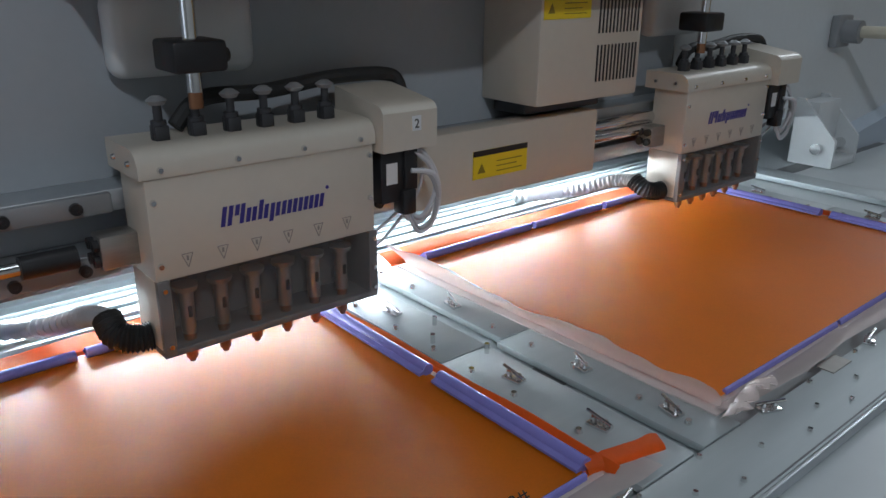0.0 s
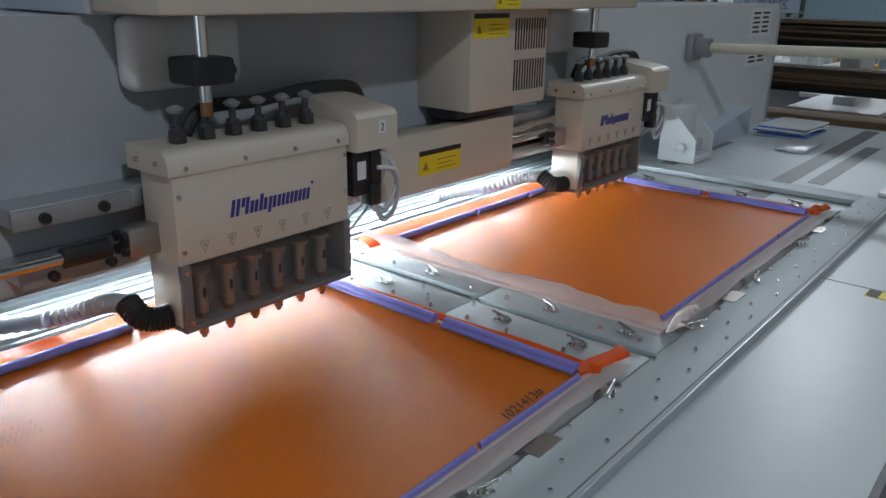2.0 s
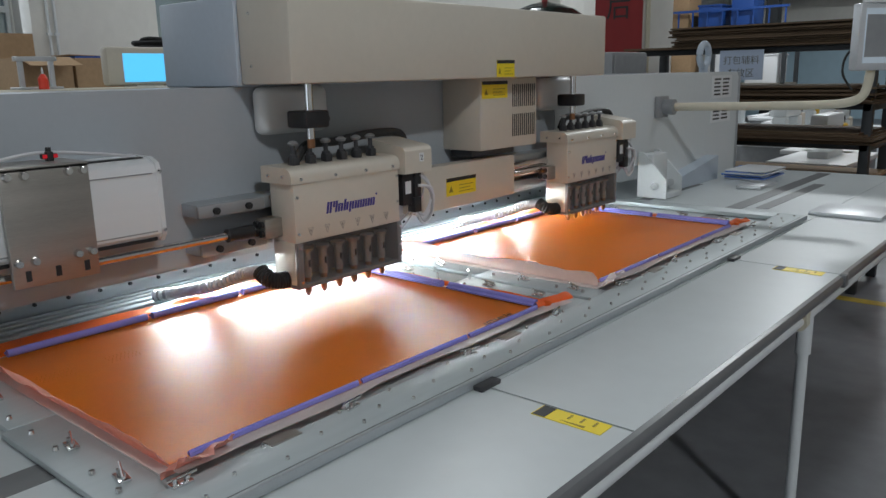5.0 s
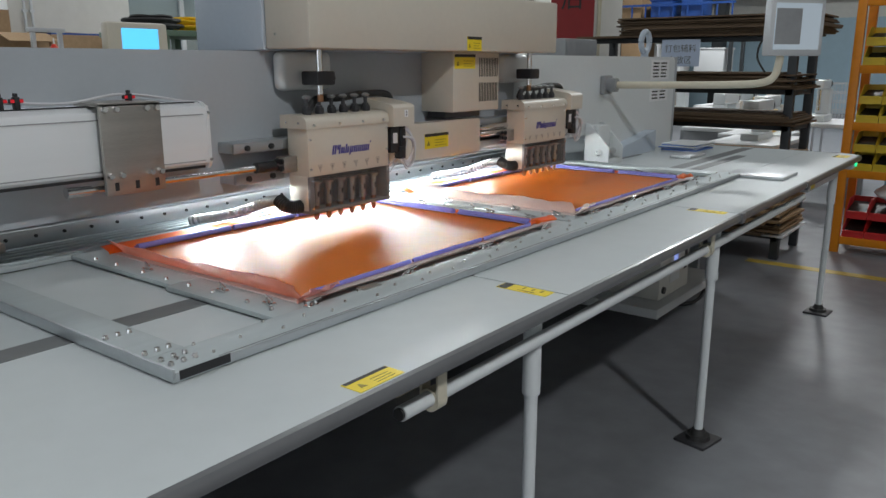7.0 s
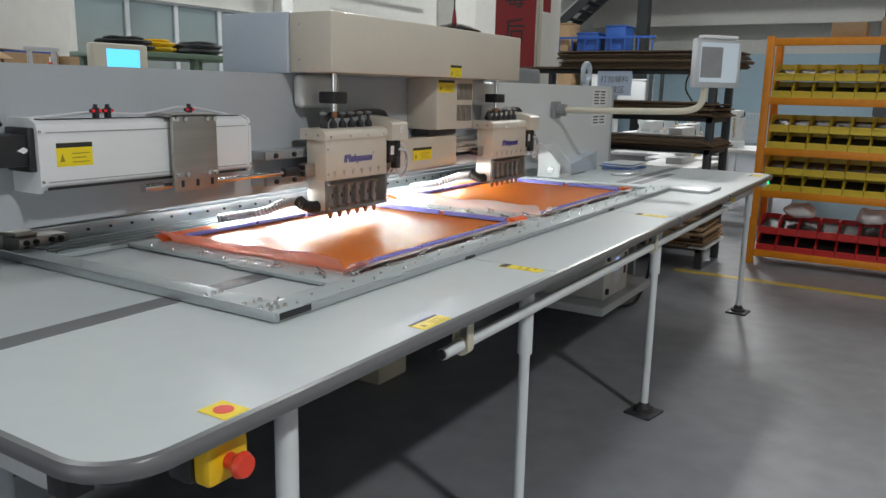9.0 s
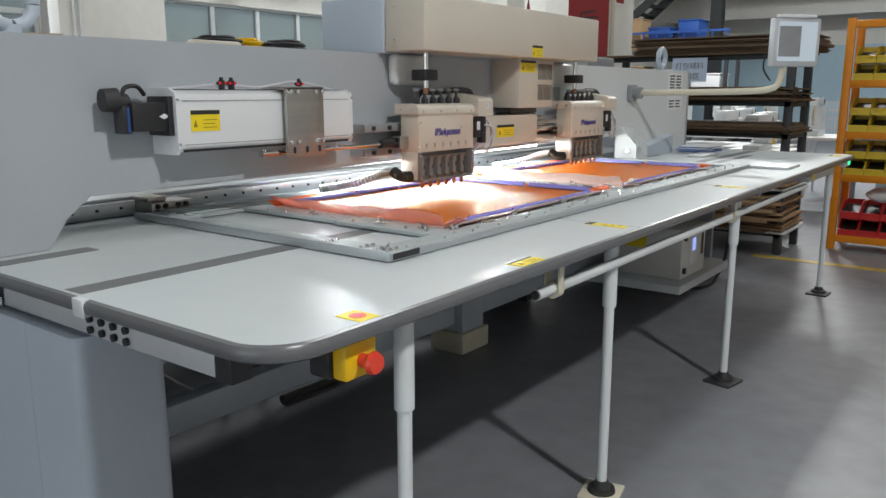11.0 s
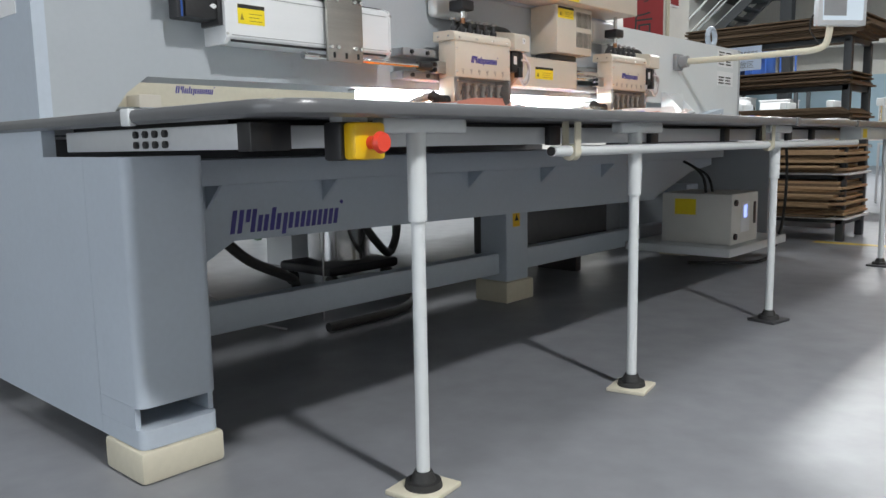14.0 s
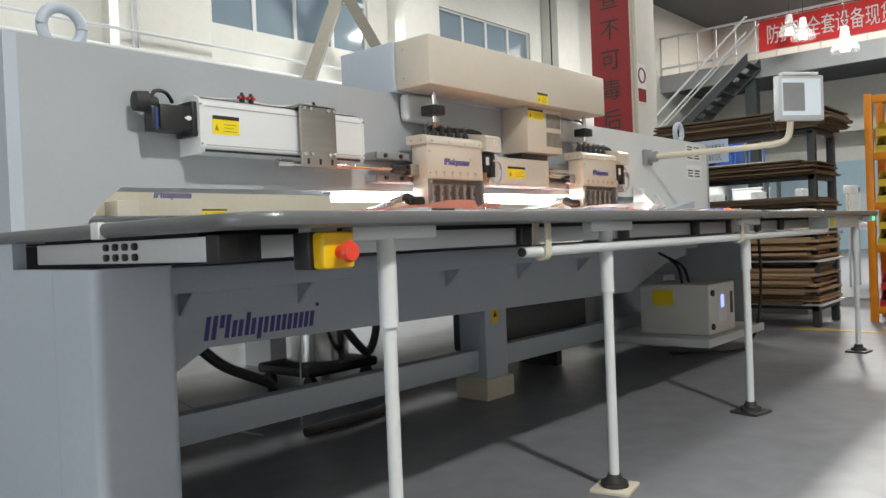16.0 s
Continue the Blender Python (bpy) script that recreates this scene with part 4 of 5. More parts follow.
def build_leather(off, seed, written):
    t = thing("leather_sheet", "orange leather panel clamped over a frosted film", "leather", (off, 0, 0), "leather panels")
    x0, x1, y0, y1 = -0.365, 0.625, 0.505, 1.195
    bm = B()
    grid = []
    nx, ny = 60, 42
    for i in range(nx + 1):
        col = []
        for j in range(ny + 1):
            x, y = x0 + (x1 - x0) * i / nx, y0 + (y1 - y0) * j / ny
            z = LZ + 0.0016 * noise.noise(Vector((x * 3.2, y * 3.2, seed))) + 0.0004 * noise.noise(Vector((x * 9, y * 9, seed)))
            col.append(bm.verts.new((x, y, z)))
        grid.append(col)
    for i in range(nx):
        for j in range(ny):
            bm.faces.new((grid[i][j], grid[i + 1][j], grid[i + 1][j + 1], grid[i][j + 1]))
    bmesh.ops.solidify(bm, geom=bm.faces[:], thickness=0.0015)
    part("panel", bm, M["leather"], t)
    # turned-up edges
    bm = B()
    wavy_sheet(bm, (x0 - 0.04, y1 + 0.006, LZ), (x1 + 0.02, y1 + 0.006, LZ), 0.020, 0.045, 0.007, seed + 1)
    part("turned_edge", bm, M["flap"], t, "bright orange turned-up edge")
    bm = B()
    wavy_sheet(bm, (x1 + 0.012, y0 - 0.02, LZ), (x1 + 0.006, y1, LZ), 0.014, -0.012, 0.004, seed + 2)
    part("turned_edge", bm, M["flap"], t, "bright orange turned-up edge")
    bm = B()
    wavy_sheet(bm, (x1 - 0.01, y0 + 0.0, LZ + 0.002), (x1 + 0.105, y0 - 0.028, LZ + 0.002), 0.016, 0.02, 0.004, seed + 3, 14)
    part("corner_flap", bm, M["flap"], t, "loose orange corner flap")
    # clip strips on the rear and far edges, and a thin run at the front
    for a, b in ((-0.33, -0.02), (-0.005, 0.235), (0.25, 0.44), (0.45, 0.60)):
        clip_strip(t, (x0 + a + 0.365, y1 - 0.006, LZ + 0.008), (x0 + b + 0.365, y1 - 0.006, LZ + 0.008))
    for a, b in ((0.515, 0.79), (0.815, 1.175)):
        clip_strip(t, (x1 - 0.004, a, LZ + 0.008), (x1 - 0.002, b, LZ + 0.008), 0.0095)
    for a, b in ((-0.33, 0.02), (0.03, 0.34), (0.35, 0.61)):
        clip_strip(t, (b, y0 + 0.002, LZ + 0.003), (a, y0 + 0.002, LZ + 0.003), 0.0036)
    # frosted film that sticks out below on the near sides
    # The salmon tint puts the orange seen through the film into its colour.
    fm = M["pinkfilm"] if written else M["film"]
    tone = "salmon" if written else "whitish"
    bm = B()
    wavy_sheet(bm, (x0 - 0.002, y1 + 0.05, LZ - 0.003), (x0 - 0.002, y0 - 0.015, LZ - 0.003), 0.050 if written else 0.058, -0.030, 0.020, seed + 5, 70)
    part("film_edge", bm, fm, t, tone + " film edge standing up in waves")
    bm = B()
    wavy_sheet(bm, (x0 - 0.01, y0 - 0.008, LZ - 0.003), (x1 + 0.07, y0 - 0.008, LZ - 0.003), 0.012, -0.036, 0.012, seed + 6, 90)
    part("film_edge", bm, M["film"], t, "whitish film edge lying outward")
    bm = B()
    wavy_sheet(bm, (x0 - 0.03, y0 - 0.03, LZ - 0.002), (x0 + 0.09, y0 - 0.012, LZ - 0.002), 0.034, -0.03, 0.03, seed + 9, 26)
    part("film_corner", bm, fm, t, "curled film corner")
    bm = B()
    box(bm, x0 - 0.02, x1 + 0.02, y0 - 0.02, y1 + 0.03, LZ - 0.0065, LZ - 0.004)
    part("film", bm, M["film"], t, "frosted film below the leather")
    # punched rows of holes
    if written:
        bm = B()
        for gx in range(3):
            for r in range(6):
                for c in range(8):
                    x, y = x0 + 0.02 + 0.135 * gx + 0.0085 * c + 0.003 * (r % 2), 0.98 + 0.0075 * r
                    box(bm, x - 0.0009, x + 0.0009, y - 0.0009, y + 0.0009, LZ + 0.0014, LZ + 0.0021)
        part("punched_holes", bm, M["rack"], t, "rows of small punched holes", False)
    if written:
        cu = bpy.data.curves.new("handwriting", "FONT")
        cu.body, cu.size, cu.extrude, cu.shear = "1021413#", 0.026, 0.0002, 0.3
        cu.materials.append(M["blackink"])
        h = new("handwriting", cu)
        h.location, h.rotation_euler, h.parent = (0.425, 0.516, LZ + 0.0022), (0, 0, 0.03), t
        h["label"] = "black handwritten digits"
    return t


leathers = [build_leather(0.0, 3.0, True), build_leather(1.245, 11.0, False)]

# ---- things on and under the table ----
t = thing("bearing_bracket", "white steel bearing bracket bolted beside the beam", "bracket")
cheek = [(1.05, TOP + 0.003), (1.19, TOP + 0.003), (1.19, 1.135), (1.165, 1.135), (1.05, 1.015)]
for x in (2.44, 2.60):
    bm = B()
    prism(bm, cheek, "x", x, x + 0.012)
    part("cheek", bm, M["white"], t)
part("web", box(B(), 2.453, 2.599, 1.12, 1.185, TOP + 0.03, 1.125, 0.003), M["white"], t)
part("base", box(B(), 2.453, 2.599, 1.05, 1.185, TOP + 0.002, TOP + 0.028, 0.003), M["white"], t)
part("pivot", cyl(B(), (2.42, 1.10, 0.985), (2.64, 1.10, 0.985), 0.017), M["chrome"], t)
t = thing("wedge_cover", "grey sheet-metal wedge at the foot of the beam", "machine cover")
bm = B()
prism(bm, [(2.68, TOP + 0.001), (3.25, TOP + 0.001), (3.25, 1.05), (2.82, 0.99)], "y", 1.13, 1.1975)
part("wedge", bm, M["blue"], t)
tagged(part("steel_plate", box(B(), 2.95, 3.20, 0.80, 0.92, TOP + 0.0015, TOP + 0.016, 0.003), M["alu_white"]), "small grey steel plate lying on the table", "plate")

t = thing("paper_stack", "stack of blue and white booklets on the table", "papers")
rng = random.Random(4)
for k in range(7):
    o = part("booklet", box(B(), -0.15, 0.15, -0.105, 0.105, 0, 0.006, 0.001), M["bluepaper"] if k % 2 else M["label"], t, "", False)
    o.location, o.rotation_euler = (3.42 + rng.uniform(-0.02, 0.02), 1.0 + rng.uniform(-0.015, 0.015), TOP + 0.001 + 0.0065 * k), (0, 0, rng.uniform(-0.15, 0.15))

t = thing("control_cabinet", "cream control cabinet on a white steel tray", "cabinet")
part("tray", box(B(), 2.45, 3.42, 0.735, 1.43, 0.135, 0.187, 0.004), M["white"], t)
part("body", box(B(), 2.60, 3.03, 0.79, 1.25, 0.189, 0.505, 0.008), M["wall"], t)
st = part("sticker", box(B(), 2.5985, 2.60, 1.02, 1.16, 0.37, 0.47), M["yellow"], t, "yellow sticker", False)
part("panel", box(B(), 2.74, 2.88, 0.786, 0.79, 0.26, 0.45, 0.003), M["label"], t)
part("display", box(B(), 2.78, 2.835, 0.7845, 0.786, 0.35, 0.43), M["bluelight"], t, "glowing blue display", False)
for x, z in ((2.65, 0.45), (2.65, 0.24)):
    part("knob", cyl(B(), (x, 0.79, z), (x, 0.778, z), 0.02), M["black"], t)
part("slot", box(B(), 2.95, 2.99, 0.788, 0.79, 0.30, 0.44), M["black"], t, "", False)
bm = B()
tube(bm, [(2.70, 1.0, 0.505), (2.70, 1.02, 0.60), (2.75, 1.1, 0.66), (2.8, 1.2, 0.70)], 0.009)
tube(bm, [(2.80, 1.0, 0.505), (2.80, 1.02, 0.58), (2.9, 1.1, 0.62), (2.95, 1.2, 0.66)], 0.009)
part("cables", bm, M["rubber"], t)

t = thing("control_screen", "grey control screen on a cream swivel arm", "monitor")
bm = B()
tube(bm, [(2.65, 1.185, 1.33), (2.68, 1.0, 1.332), (2.73, 0.75, 1.335), (2.775, 0.52, 1.34), (2.82, 0.42, 1.35), (2.86, 0.375, 1.38), (2.875, 0.36, 1.46), (2.88, 0.36, 1.56)], 0.019, 14)
part("arm", bm, M["plinth"], t, "cream tubular arm")
bm = B()
box(bm, 2.60, 2.70, 1.17, 1.1975, 1.28, 1.38, 0.006)
cyl(bm, (2.65, 1.17, 1.33), (2.652, 1.12, 1.33), 0.036)
part("flange", bm, M["greysteel"], t)
sc = part("casing", box(B(), -0.155, 0.155, -0.025, 0.025, -0.135, 0.135, 0.008), M["alu_white"], t)
sc.matrix_local = pose(2.905, 0.315, 1.615, 0, 0, -38)
part("screen", box(B(), -0.13, 0.13, -0.0275, -0.025, -0.105, 0.115), M["screen"], sc, "dim lit screen", False)
part("screen_field", box(B(), -0.125, 0.02, -0.0285, -0.0275, -0.08, 0.09), M["greysteel"], sc, "", False)
part("top_pad", box(B(), -0.12, 0.12, -0.03, 0.02, 0.136, 0.155, 0.006), M["label"], sc)
bm = B()
tube(bm, [(2.885, 0.39, 1.60), (2.86, 0.45, 1.55), (2.85, 0.46, 1.47), (2.86, 0.42, 1.40)], 0.005)
part("cable", bm, M["rubber"], t)

# hoses, floor wire and dust collector behind the machine
t = thing("floor_hose", "black hose and cables lying under the machine", "hose")
bm = B()
tube(bm, [(-0.45, 1.6, 0.5), (-0.3, 1.62, 0.38), (-0.05, 1.7, 0.27), (0.1, 1.85, 0.2), (0.25, 2.0, 0.03), (0.7, 2.2, 0.025), (0.95, 1.95, 0.025), (0.6, 1.65, 0.025), (0.1, 1.62, 0.025)], 0.022)
part("hose", bm, M["rubber"], t)
bm = B()
tube(bm, [(-0.7, 1.75, 0.02), (-0.5, 1.9, 0.16), (-0.3, 2.0, 0.2), (-0.1, 2.0, 0.05), (0.0, 1.8, 0.01)], 0.005)
tube(bm, [(0.2, 1.75, 0.5), (0.21, 1.78, 0.25), (0.22, 1.8, 0.01)], 0.004)
part("wire", bm, M["wire"], t)
bm = B()
tube(bm, [(3.38, 0.75, 0.86), (3.40, 0.74, 0.6), (3.39, 0.75, 0.3), (3.33, 0.78, 0.10), (3.2, 0.85, 0.012), (2.9, 1.2, 0.012)], 0.010)
tagged(part("power_cable", bm, M["rubber"]), "black power cable hanging down to the floor", "cable")
t = thing("dust_collector", "steel drum dust collector on a black trolley", "vacuum cleaner")
bm = B()
cyl(bm, (1.0, 2.6, 0.16), (1.0, 2.6, 0.62), 0.19, None, 28)
part("drum", bm, M["chrome"], t)
bm = B()
cyl(bm, (1.0, 2.6, 0.62), (1.0, 2.6, 0.76), 0.195, 0.15, 28)
part("motor_head", bm, M["black"], t)
bm = B()
box(bm, 0.72, 1.28, 2.36, 2.84, 0.09, 0.15, 0.02)
part("trolley", bm, M["black"], t)
for wx in (0.78, 1.22):
    for wy in (2.41, 2.79):
        part("wheel", cyl(B(), (wx - 0.018, wy, 0.045), (wx + 0.018, wy, 0.045), 0.045), M["rubber"], t)
bm = B()
tube(bm, [(1.0, 2.42, 0.55), (0.9, 2.3, 0.45), (0.95, 2.22, 0.3), (1.15, 2.3, 0.2), (1.3, 2.4, 0.4), (1.15, 2.5, 0.7)], 0.025)
part("hose", bm, M["rubber"], t)
t = thing("foot_pedal", "black floor pedal beside the leg", "pedal")
part("base", box(B(), -0.80, -0.45, 1.75, 1.95, 0.0, 0.05, 0.01), M["black"], t)
part("plate", box(B(), -0.78, -0.50, 1.74, 1.90, 0.06, 0.10, 0.01), M["rubber"], t)
part("hinge", box(B(), -0.70, -0.55, 1.80, 1.88, 0.045, 0.065), M["dark"], t)
t = thing("air_tank", "dark steel tank with vent slots below the beam", "tank")
part("body", box(B(), 1.55, 2.55, 1.62, 1.98, 0.16, 0.50, 0.02), M["lowgrey"], t)
for k in range(6):
    part("vent_slot", box(B(), 1.5485, 1.55, 1.68, 1.80, 0.25 + 0.03 * k, 0.26 + 0.03 * k), M["label"], t, "", False)
for x in (1.6, 2.2):
    part("foot", box(B(), x, x + 0.06, 1.65, 1.95, 0, 0.16), M["dark"], t)

# ---- surroundings ----


def build_rack():
    t = thing("bin_rack", "orange steel rack with rows of small parts bins", "shelving")
    X, YA, YB, D = 5.27, 0.47, -1.9, 0.45
    for x in (X, X + D):
        for y in (YA, -0.72, YB):
            part("post", box(B(), x, x + 0.05, y - 0.06, y, 0, 1.93, 0.003), M["rack"], t)
    for z in (0.10, 0.62, 0.98, 1.40, 1.88):
        part("beam", box(B(), X - 0.004, X + 0.04, YB, YA - 0.062, z - 0.03, z + 0.03, 0.003), M["rack"], t)
        part("shelf", box(B(), X + 0.042, X + D, YB, YA - 0.062, z + 0.01, z + 0.025), M["rack"], t)
    def binmesh(m):
        bm = B()
        w, d, h = 0.15, 0.30, 0.14
        prism(bm, [(0, 0), (d, 0), (d, 0.008), (0, 0.008)], "y", 0, w)
        box(bm, d - 0.006, d, 0, w, 0.008, h)
        box(bm, 0, 0.006, 0, w, 0.008, 0.055)
        prism(bm, [(0.006, 0.008), (d - 0.006, 0.008), (d - 0.006, h), (0.13, h), (0.006, 0.055)], "y", 0, 0.005)
        prism(bm, [(0.006, 0.008), (d - 0.006, 0.008), (d - 0.006, h), (0.13, h), (0.006, 0.055)], "y", w - 0.005, w)
        box(bm, -0.012, 0.002, 0.01, w - 0.01, 0.045, 0.06)
        n = len(bm.faces)
        # Filling in a near-black tone that stands for the shade inside the bin.
        prism(bm, [(0.012, 0.009), (d - 0.01, 0.009), (d - 0.01, 0.098), (0.10, 0.066), (0.012, 0.046)], "y", 0.008, w - 0.008)
        bm.faces.ensure_lookup_table()
        for f in bm.faces[n:]:
            f.material_index = 1
        me = bpy.data.meshes.new("bin")
        bm.to_mesh(me)
        bm.free()
        me.materials.append(m)
        me.materials.append(M["parts"])
        return me
    yb, rb = binmesh(M["ybin"]), binmesh(M["rbin"])
    for lv, (z, me) in enumerate(((0.125, rb), (0.27, rb), (0.645, yb), (0.785, yb), (1.005, yb), (1.145, yb), (1.425, yb), (1.57, yb))):
        tilt = lv % 2
        for k in range(14):
            o = new("bin", me)
            o.location = (X + 0.005 + 0.05 * tilt, YA - 0.225 - 0.155 * k, z)
            tagged(o, "small red plastic parts bin on a rack" if me is rb else "small yellow plastic parts bin on a rack", "bin", "parts bins on the rack")
    for k, (y, c) in enumerate(((0.0, "card"), (-0.35, "card"), (-0.7, "label"))):
        tagged(part("carton", box(B(), X + 0.05, X + 0.35, y - 0.25, y, 1.906, 2.03 + 0.03 * k, 0.006), M[c]), "small closed carton on top of the rack", "box")
    for y in (0.1, -0.45):
        bm = B()
        bmesh.ops.create_icosphere(bm, subdivisions=3, radius=0.12, matrix=pose(X + 0.25, y, 0.46) @ Matrix.Diagonal((0.9, 1, 0.65, 1)))
        for v in bm.verts:
            v.co += 0.03 * noise.noise_vector(v.co * 14)
            v.co.z = max(v.co.z, 0.411)
        tagged(part("plastic_bag", bm, M["label"]), "crumpled white plastic bag over red bins", "bag")
    return t


build_rack()


def build_board_rack():
    t = thing("board_rack", "black steel rack with stacks of brown boards", "shelving")
    X0, X1, Y0, Y1 = 4.72, 5.35, 0.78, 2.45
    for x in (X0, X1 - 0.06):
        for y in (Y0, Y1):
            part("post", box(B(), x, x + 0.06, y - 0.06, y, 0.0, 1.62, 0.003), M["darksteel"], t)
    for z in (0.16, 0.52, 0.98, 1.24, 1.62):
        part("shelf_beam", box(B(), X0, X1, Y0 - 0.05, Y0 - 0.002, z - 0.025, z + 0.02, 0.003), M["darksteel"], t)
        part("shelf_beam", box(B(), X0 + 0.062, X0 + 0.10, Y0, Y1 - 0.062, z - 0.02, z + 0.02, 0.003), M["darksteel"], t)
        part("shelf_board", box(B(), X0 - 0.05, X1, Y0 - 0.10, Y1, z + 0.0205, z + 0.036), M["label"] if z < 0.6 else M["board"], t)
    return t


build_board_rack()
rng = random.Random(8)
for z, n, m in ((0.197, 14, "card"), (0.557, 11, "card"), (1.017, 5, "board"), (1.277, 8, "board"), (1.657, 10, "board")):
    st = thing("board_stack", "uneven stack of thin brown boards on the rack", "board stack", (0, 0, 0), "stacks of boards")
    for k in range(n):
        h = 0.012 if m == "board" else 0.020
        o = part("board", box(B(), -0.38, 0.30, -0.75, 0.70, 0, h, 0.002), M[m if k % 3 else "board"], st, "", False)
        o.location, o.rotation_euler = (5.0 + rng.uniform(-0.05, 0.05), (1.36 if z > 1.5 else 1.50) + rng.uniform(-0.07, 0.06), z + (h + 0.0008) * k), (0, 0, rng.uniform(-0.03, 0.03))
t = thing("paper_sign", "pale blue paper sign hung on the board rack", "sign")
part("sheet", box(B(), 4.655, 4.66, 1.40, 1.70, 1.42, 1.62), M["bluesheet"], t, "", False)
for k, line in enumerate(("存放区", "打包辅料")):
    cu = bpy.data.curves.new("characters", "FONT")
    cu.body, cu.size, cu.extrude, cu.align_x = line, 0.062, 0.0006, "CENTER"
    cu.materials.append(M["inlay"])
    o = new("characters", cu)
    o.location, o.rotation_euler, o.parent = (4.654, 1.55, 1.445 + 0.085 * k), (radians(90), 0, radians(-90)), t

# machine behind, with cartons and its own screen
t = thing("rear_machine", "long white machine standing behind the quilting machine", "machine")
part("beam", box(B(), -1.6, 4.2, 3.2, 3.75, 0.98, 1.47, 0.01), M["plinth"], t, "cream painted beam")
# Dark tone of the lower panel stands for the unlit space down here.
part("lower_panel", box(B(), -1.6, 4.2, 3.3, 3.7, 0.30, 0.97, 0.01), M["lowgrey"], t, "lower panel coloured dark grey as shade")
# Table depth is made up, so that it shades the floor in front.
part("table", box(B(), -1.4, 4.0, 2.25, 3.29, 0.90, 0.93, 0.004), M["alu_white"], t)
for x in (-1.5, 1.2, 3.9):
    part("leg", box(B(), x, x + 0.2, 3.35, 3.65, 0, 0.30), M["white"], t)
sticker(t, 0.62, 0.80, 1.05, 1.10, 3.2)
maker_mark(t, 0.30, 1.165, 0.28, 3.2, M["ink"])
for x in (-0.25, 0.0):
    part("head", box(B(), x, x + 0.13, 3.05, 3.2, 0.99, 1.14, 0.006), M["cream"], t)
t = thing("storage_bench", "tall grey steel bench below the wall windows", "bench")
part("benchtop", box(B(), -0.5, 4.1, 7.5, 8.4, 1.17, 1.2, 0.004), M["label"], t)
for x in (-0.4, 1.8, 3.95):
    for y in (7.55, 8.3):
        part("leg", box(B(), x, x + 0.06, y, y + 0.06, 0, 1.17), M["greysteel"], t)
part("lower_shelf", box(B(), -0.5, 4.1, 7.62, 8.29, 0.4, 0.43), M["greysteel"], t)
t = thing("carton", "large brown cardboard carton with a blue tape edge", "box", (0, 0, 0), "cartons on the bench")
part("body", box(B(), 2.93, 3.56, 7.75, 8.3, 1.202, 1.74, 0.006), M["card"], t, "", False)
part("tape", box(B(), 2.94, 3.55, 7.76, 8.29, 1.7402, 1.76), M["blueplastic"], t, "blue tape edge", False)
t = thing("carton", "closed brown cardboard carton", "box", (0, 0, 0), "cartons on the bench")
part("body", box(B(), 3.58, 4.0, 7.6, 8.1, 1.202, 1.72, 0.006), M["card"], t, "", False)
part("tape", box(B(), 3.77, 3.81, 7.598, 8.102, 1.3, 1.722), M["plinth"], t, "pale tape", False)
t = thing("open_carton", "open cardboard carton with raised flaps", "box")
bm = B()
for x0, x1, y0, y1 in ((2.36, 2.90, 7.75, 7.765), (2.36, 2.90, 8.25, 8.265), (2.36, 2.375, 7.765, 8.25), (2.885, 2.90, 7.765, 8.25)):
    box(bm, x0, x1, y0, y1, 1.202, 1.74)
box(bm, 2.375, 2.885, 7.765, 8.25, 1.202, 1.22)
part("carton_body", bm, M["card"], t, "", False)
part("flap", box(B(), 2.36, 2.76, 8.266, 8.275, 1.74, 2.0), M["card"], t, "", False)
o = part("flap", box(B(), 0, 0.5, -0.30, 0, 0, 0.008), M["card"], t, "", False)
o.location, o.rotation_euler = (2.38, 7.75, 1.742), (0.3, 0, 0)
o = part("flap", box(B(), 0, 0.4, 0, 0.45, 0, 0.008), M["card"], t, "", False)
o.location, o.rotation_euler = (2.90, 7.77, 1.768), (0, 0.04, 0)
t = thing("rear_screen", "cream control screen with a bright blue display", "monitor")
part("casing", box(B(), 1.20, 1.60, 3.63, 3.71, 1.476, 1.68, 0.02), M["cream"], t)
part("display", box(B(), 1.29, 1.53, 3.6285, 3.63, 1.495, 1.645), M["screenblue"], t, "glowing blue display", False)
part("foot", box(B(), 1.34, 1.48, 3.6, 3.74, 1.4705, 1.478), M["cream"], t)

t = thing("thread_stand", "bare steel thread stand on the rear machine", "stand")
part("base", box(B(), 0.66, 0.86, 3.40, 3.52, 1.4705, 1.482, 0.003), M["alu_white"], t)
for x in (0.68, 0.82):
    part("post", box(B(), x, x + 0.022, 3.44, 3.46, 1.4825, 1.60, 0.002), M["alu_white"], t)
part("cross_bar", box(B(), 0.665, 0.857, 3.435, 3.465, 1.6005, 1.622, 0.003), M["alu_white"], t)
t = thing("oil_bottle", "small red plastic oil bottle on the rear machine", "bottle", (0.75, 3.36, 1.4705))
part("bottle", cyl(cyl(B(), (0, 0, 0), (0, 0, 0.05), 0.022, None, 16), (0, 0, 0.05), (0, 0, 0.07), 0.022, 0.008, 16), M["red"], t)
part("spout", cyl(B(), (0, 0, 0.07), (0, 0, 0.10), 0.005, 0.003, 10), M["label"], t)

t = thing("cable_table", "green steel table with coils of black cable", "table")
part("tabletop", box(B(), 1.92, 3.2, 4.2, 5.0, 1.63, 1.67, 0.004), M["green"], t)
for x in (1.97, 2.5, 3.1):
    for y in (4.25, 4.9):
        part("leg", box(B(), x, x + 0.05, y, y + 0.05, 0, 1.63), M["green"], t)
part("lower_shelf", box(B(), 1.95, 3.18, 4.32, 4.88, 1.42, 1.44), M["green"], t)


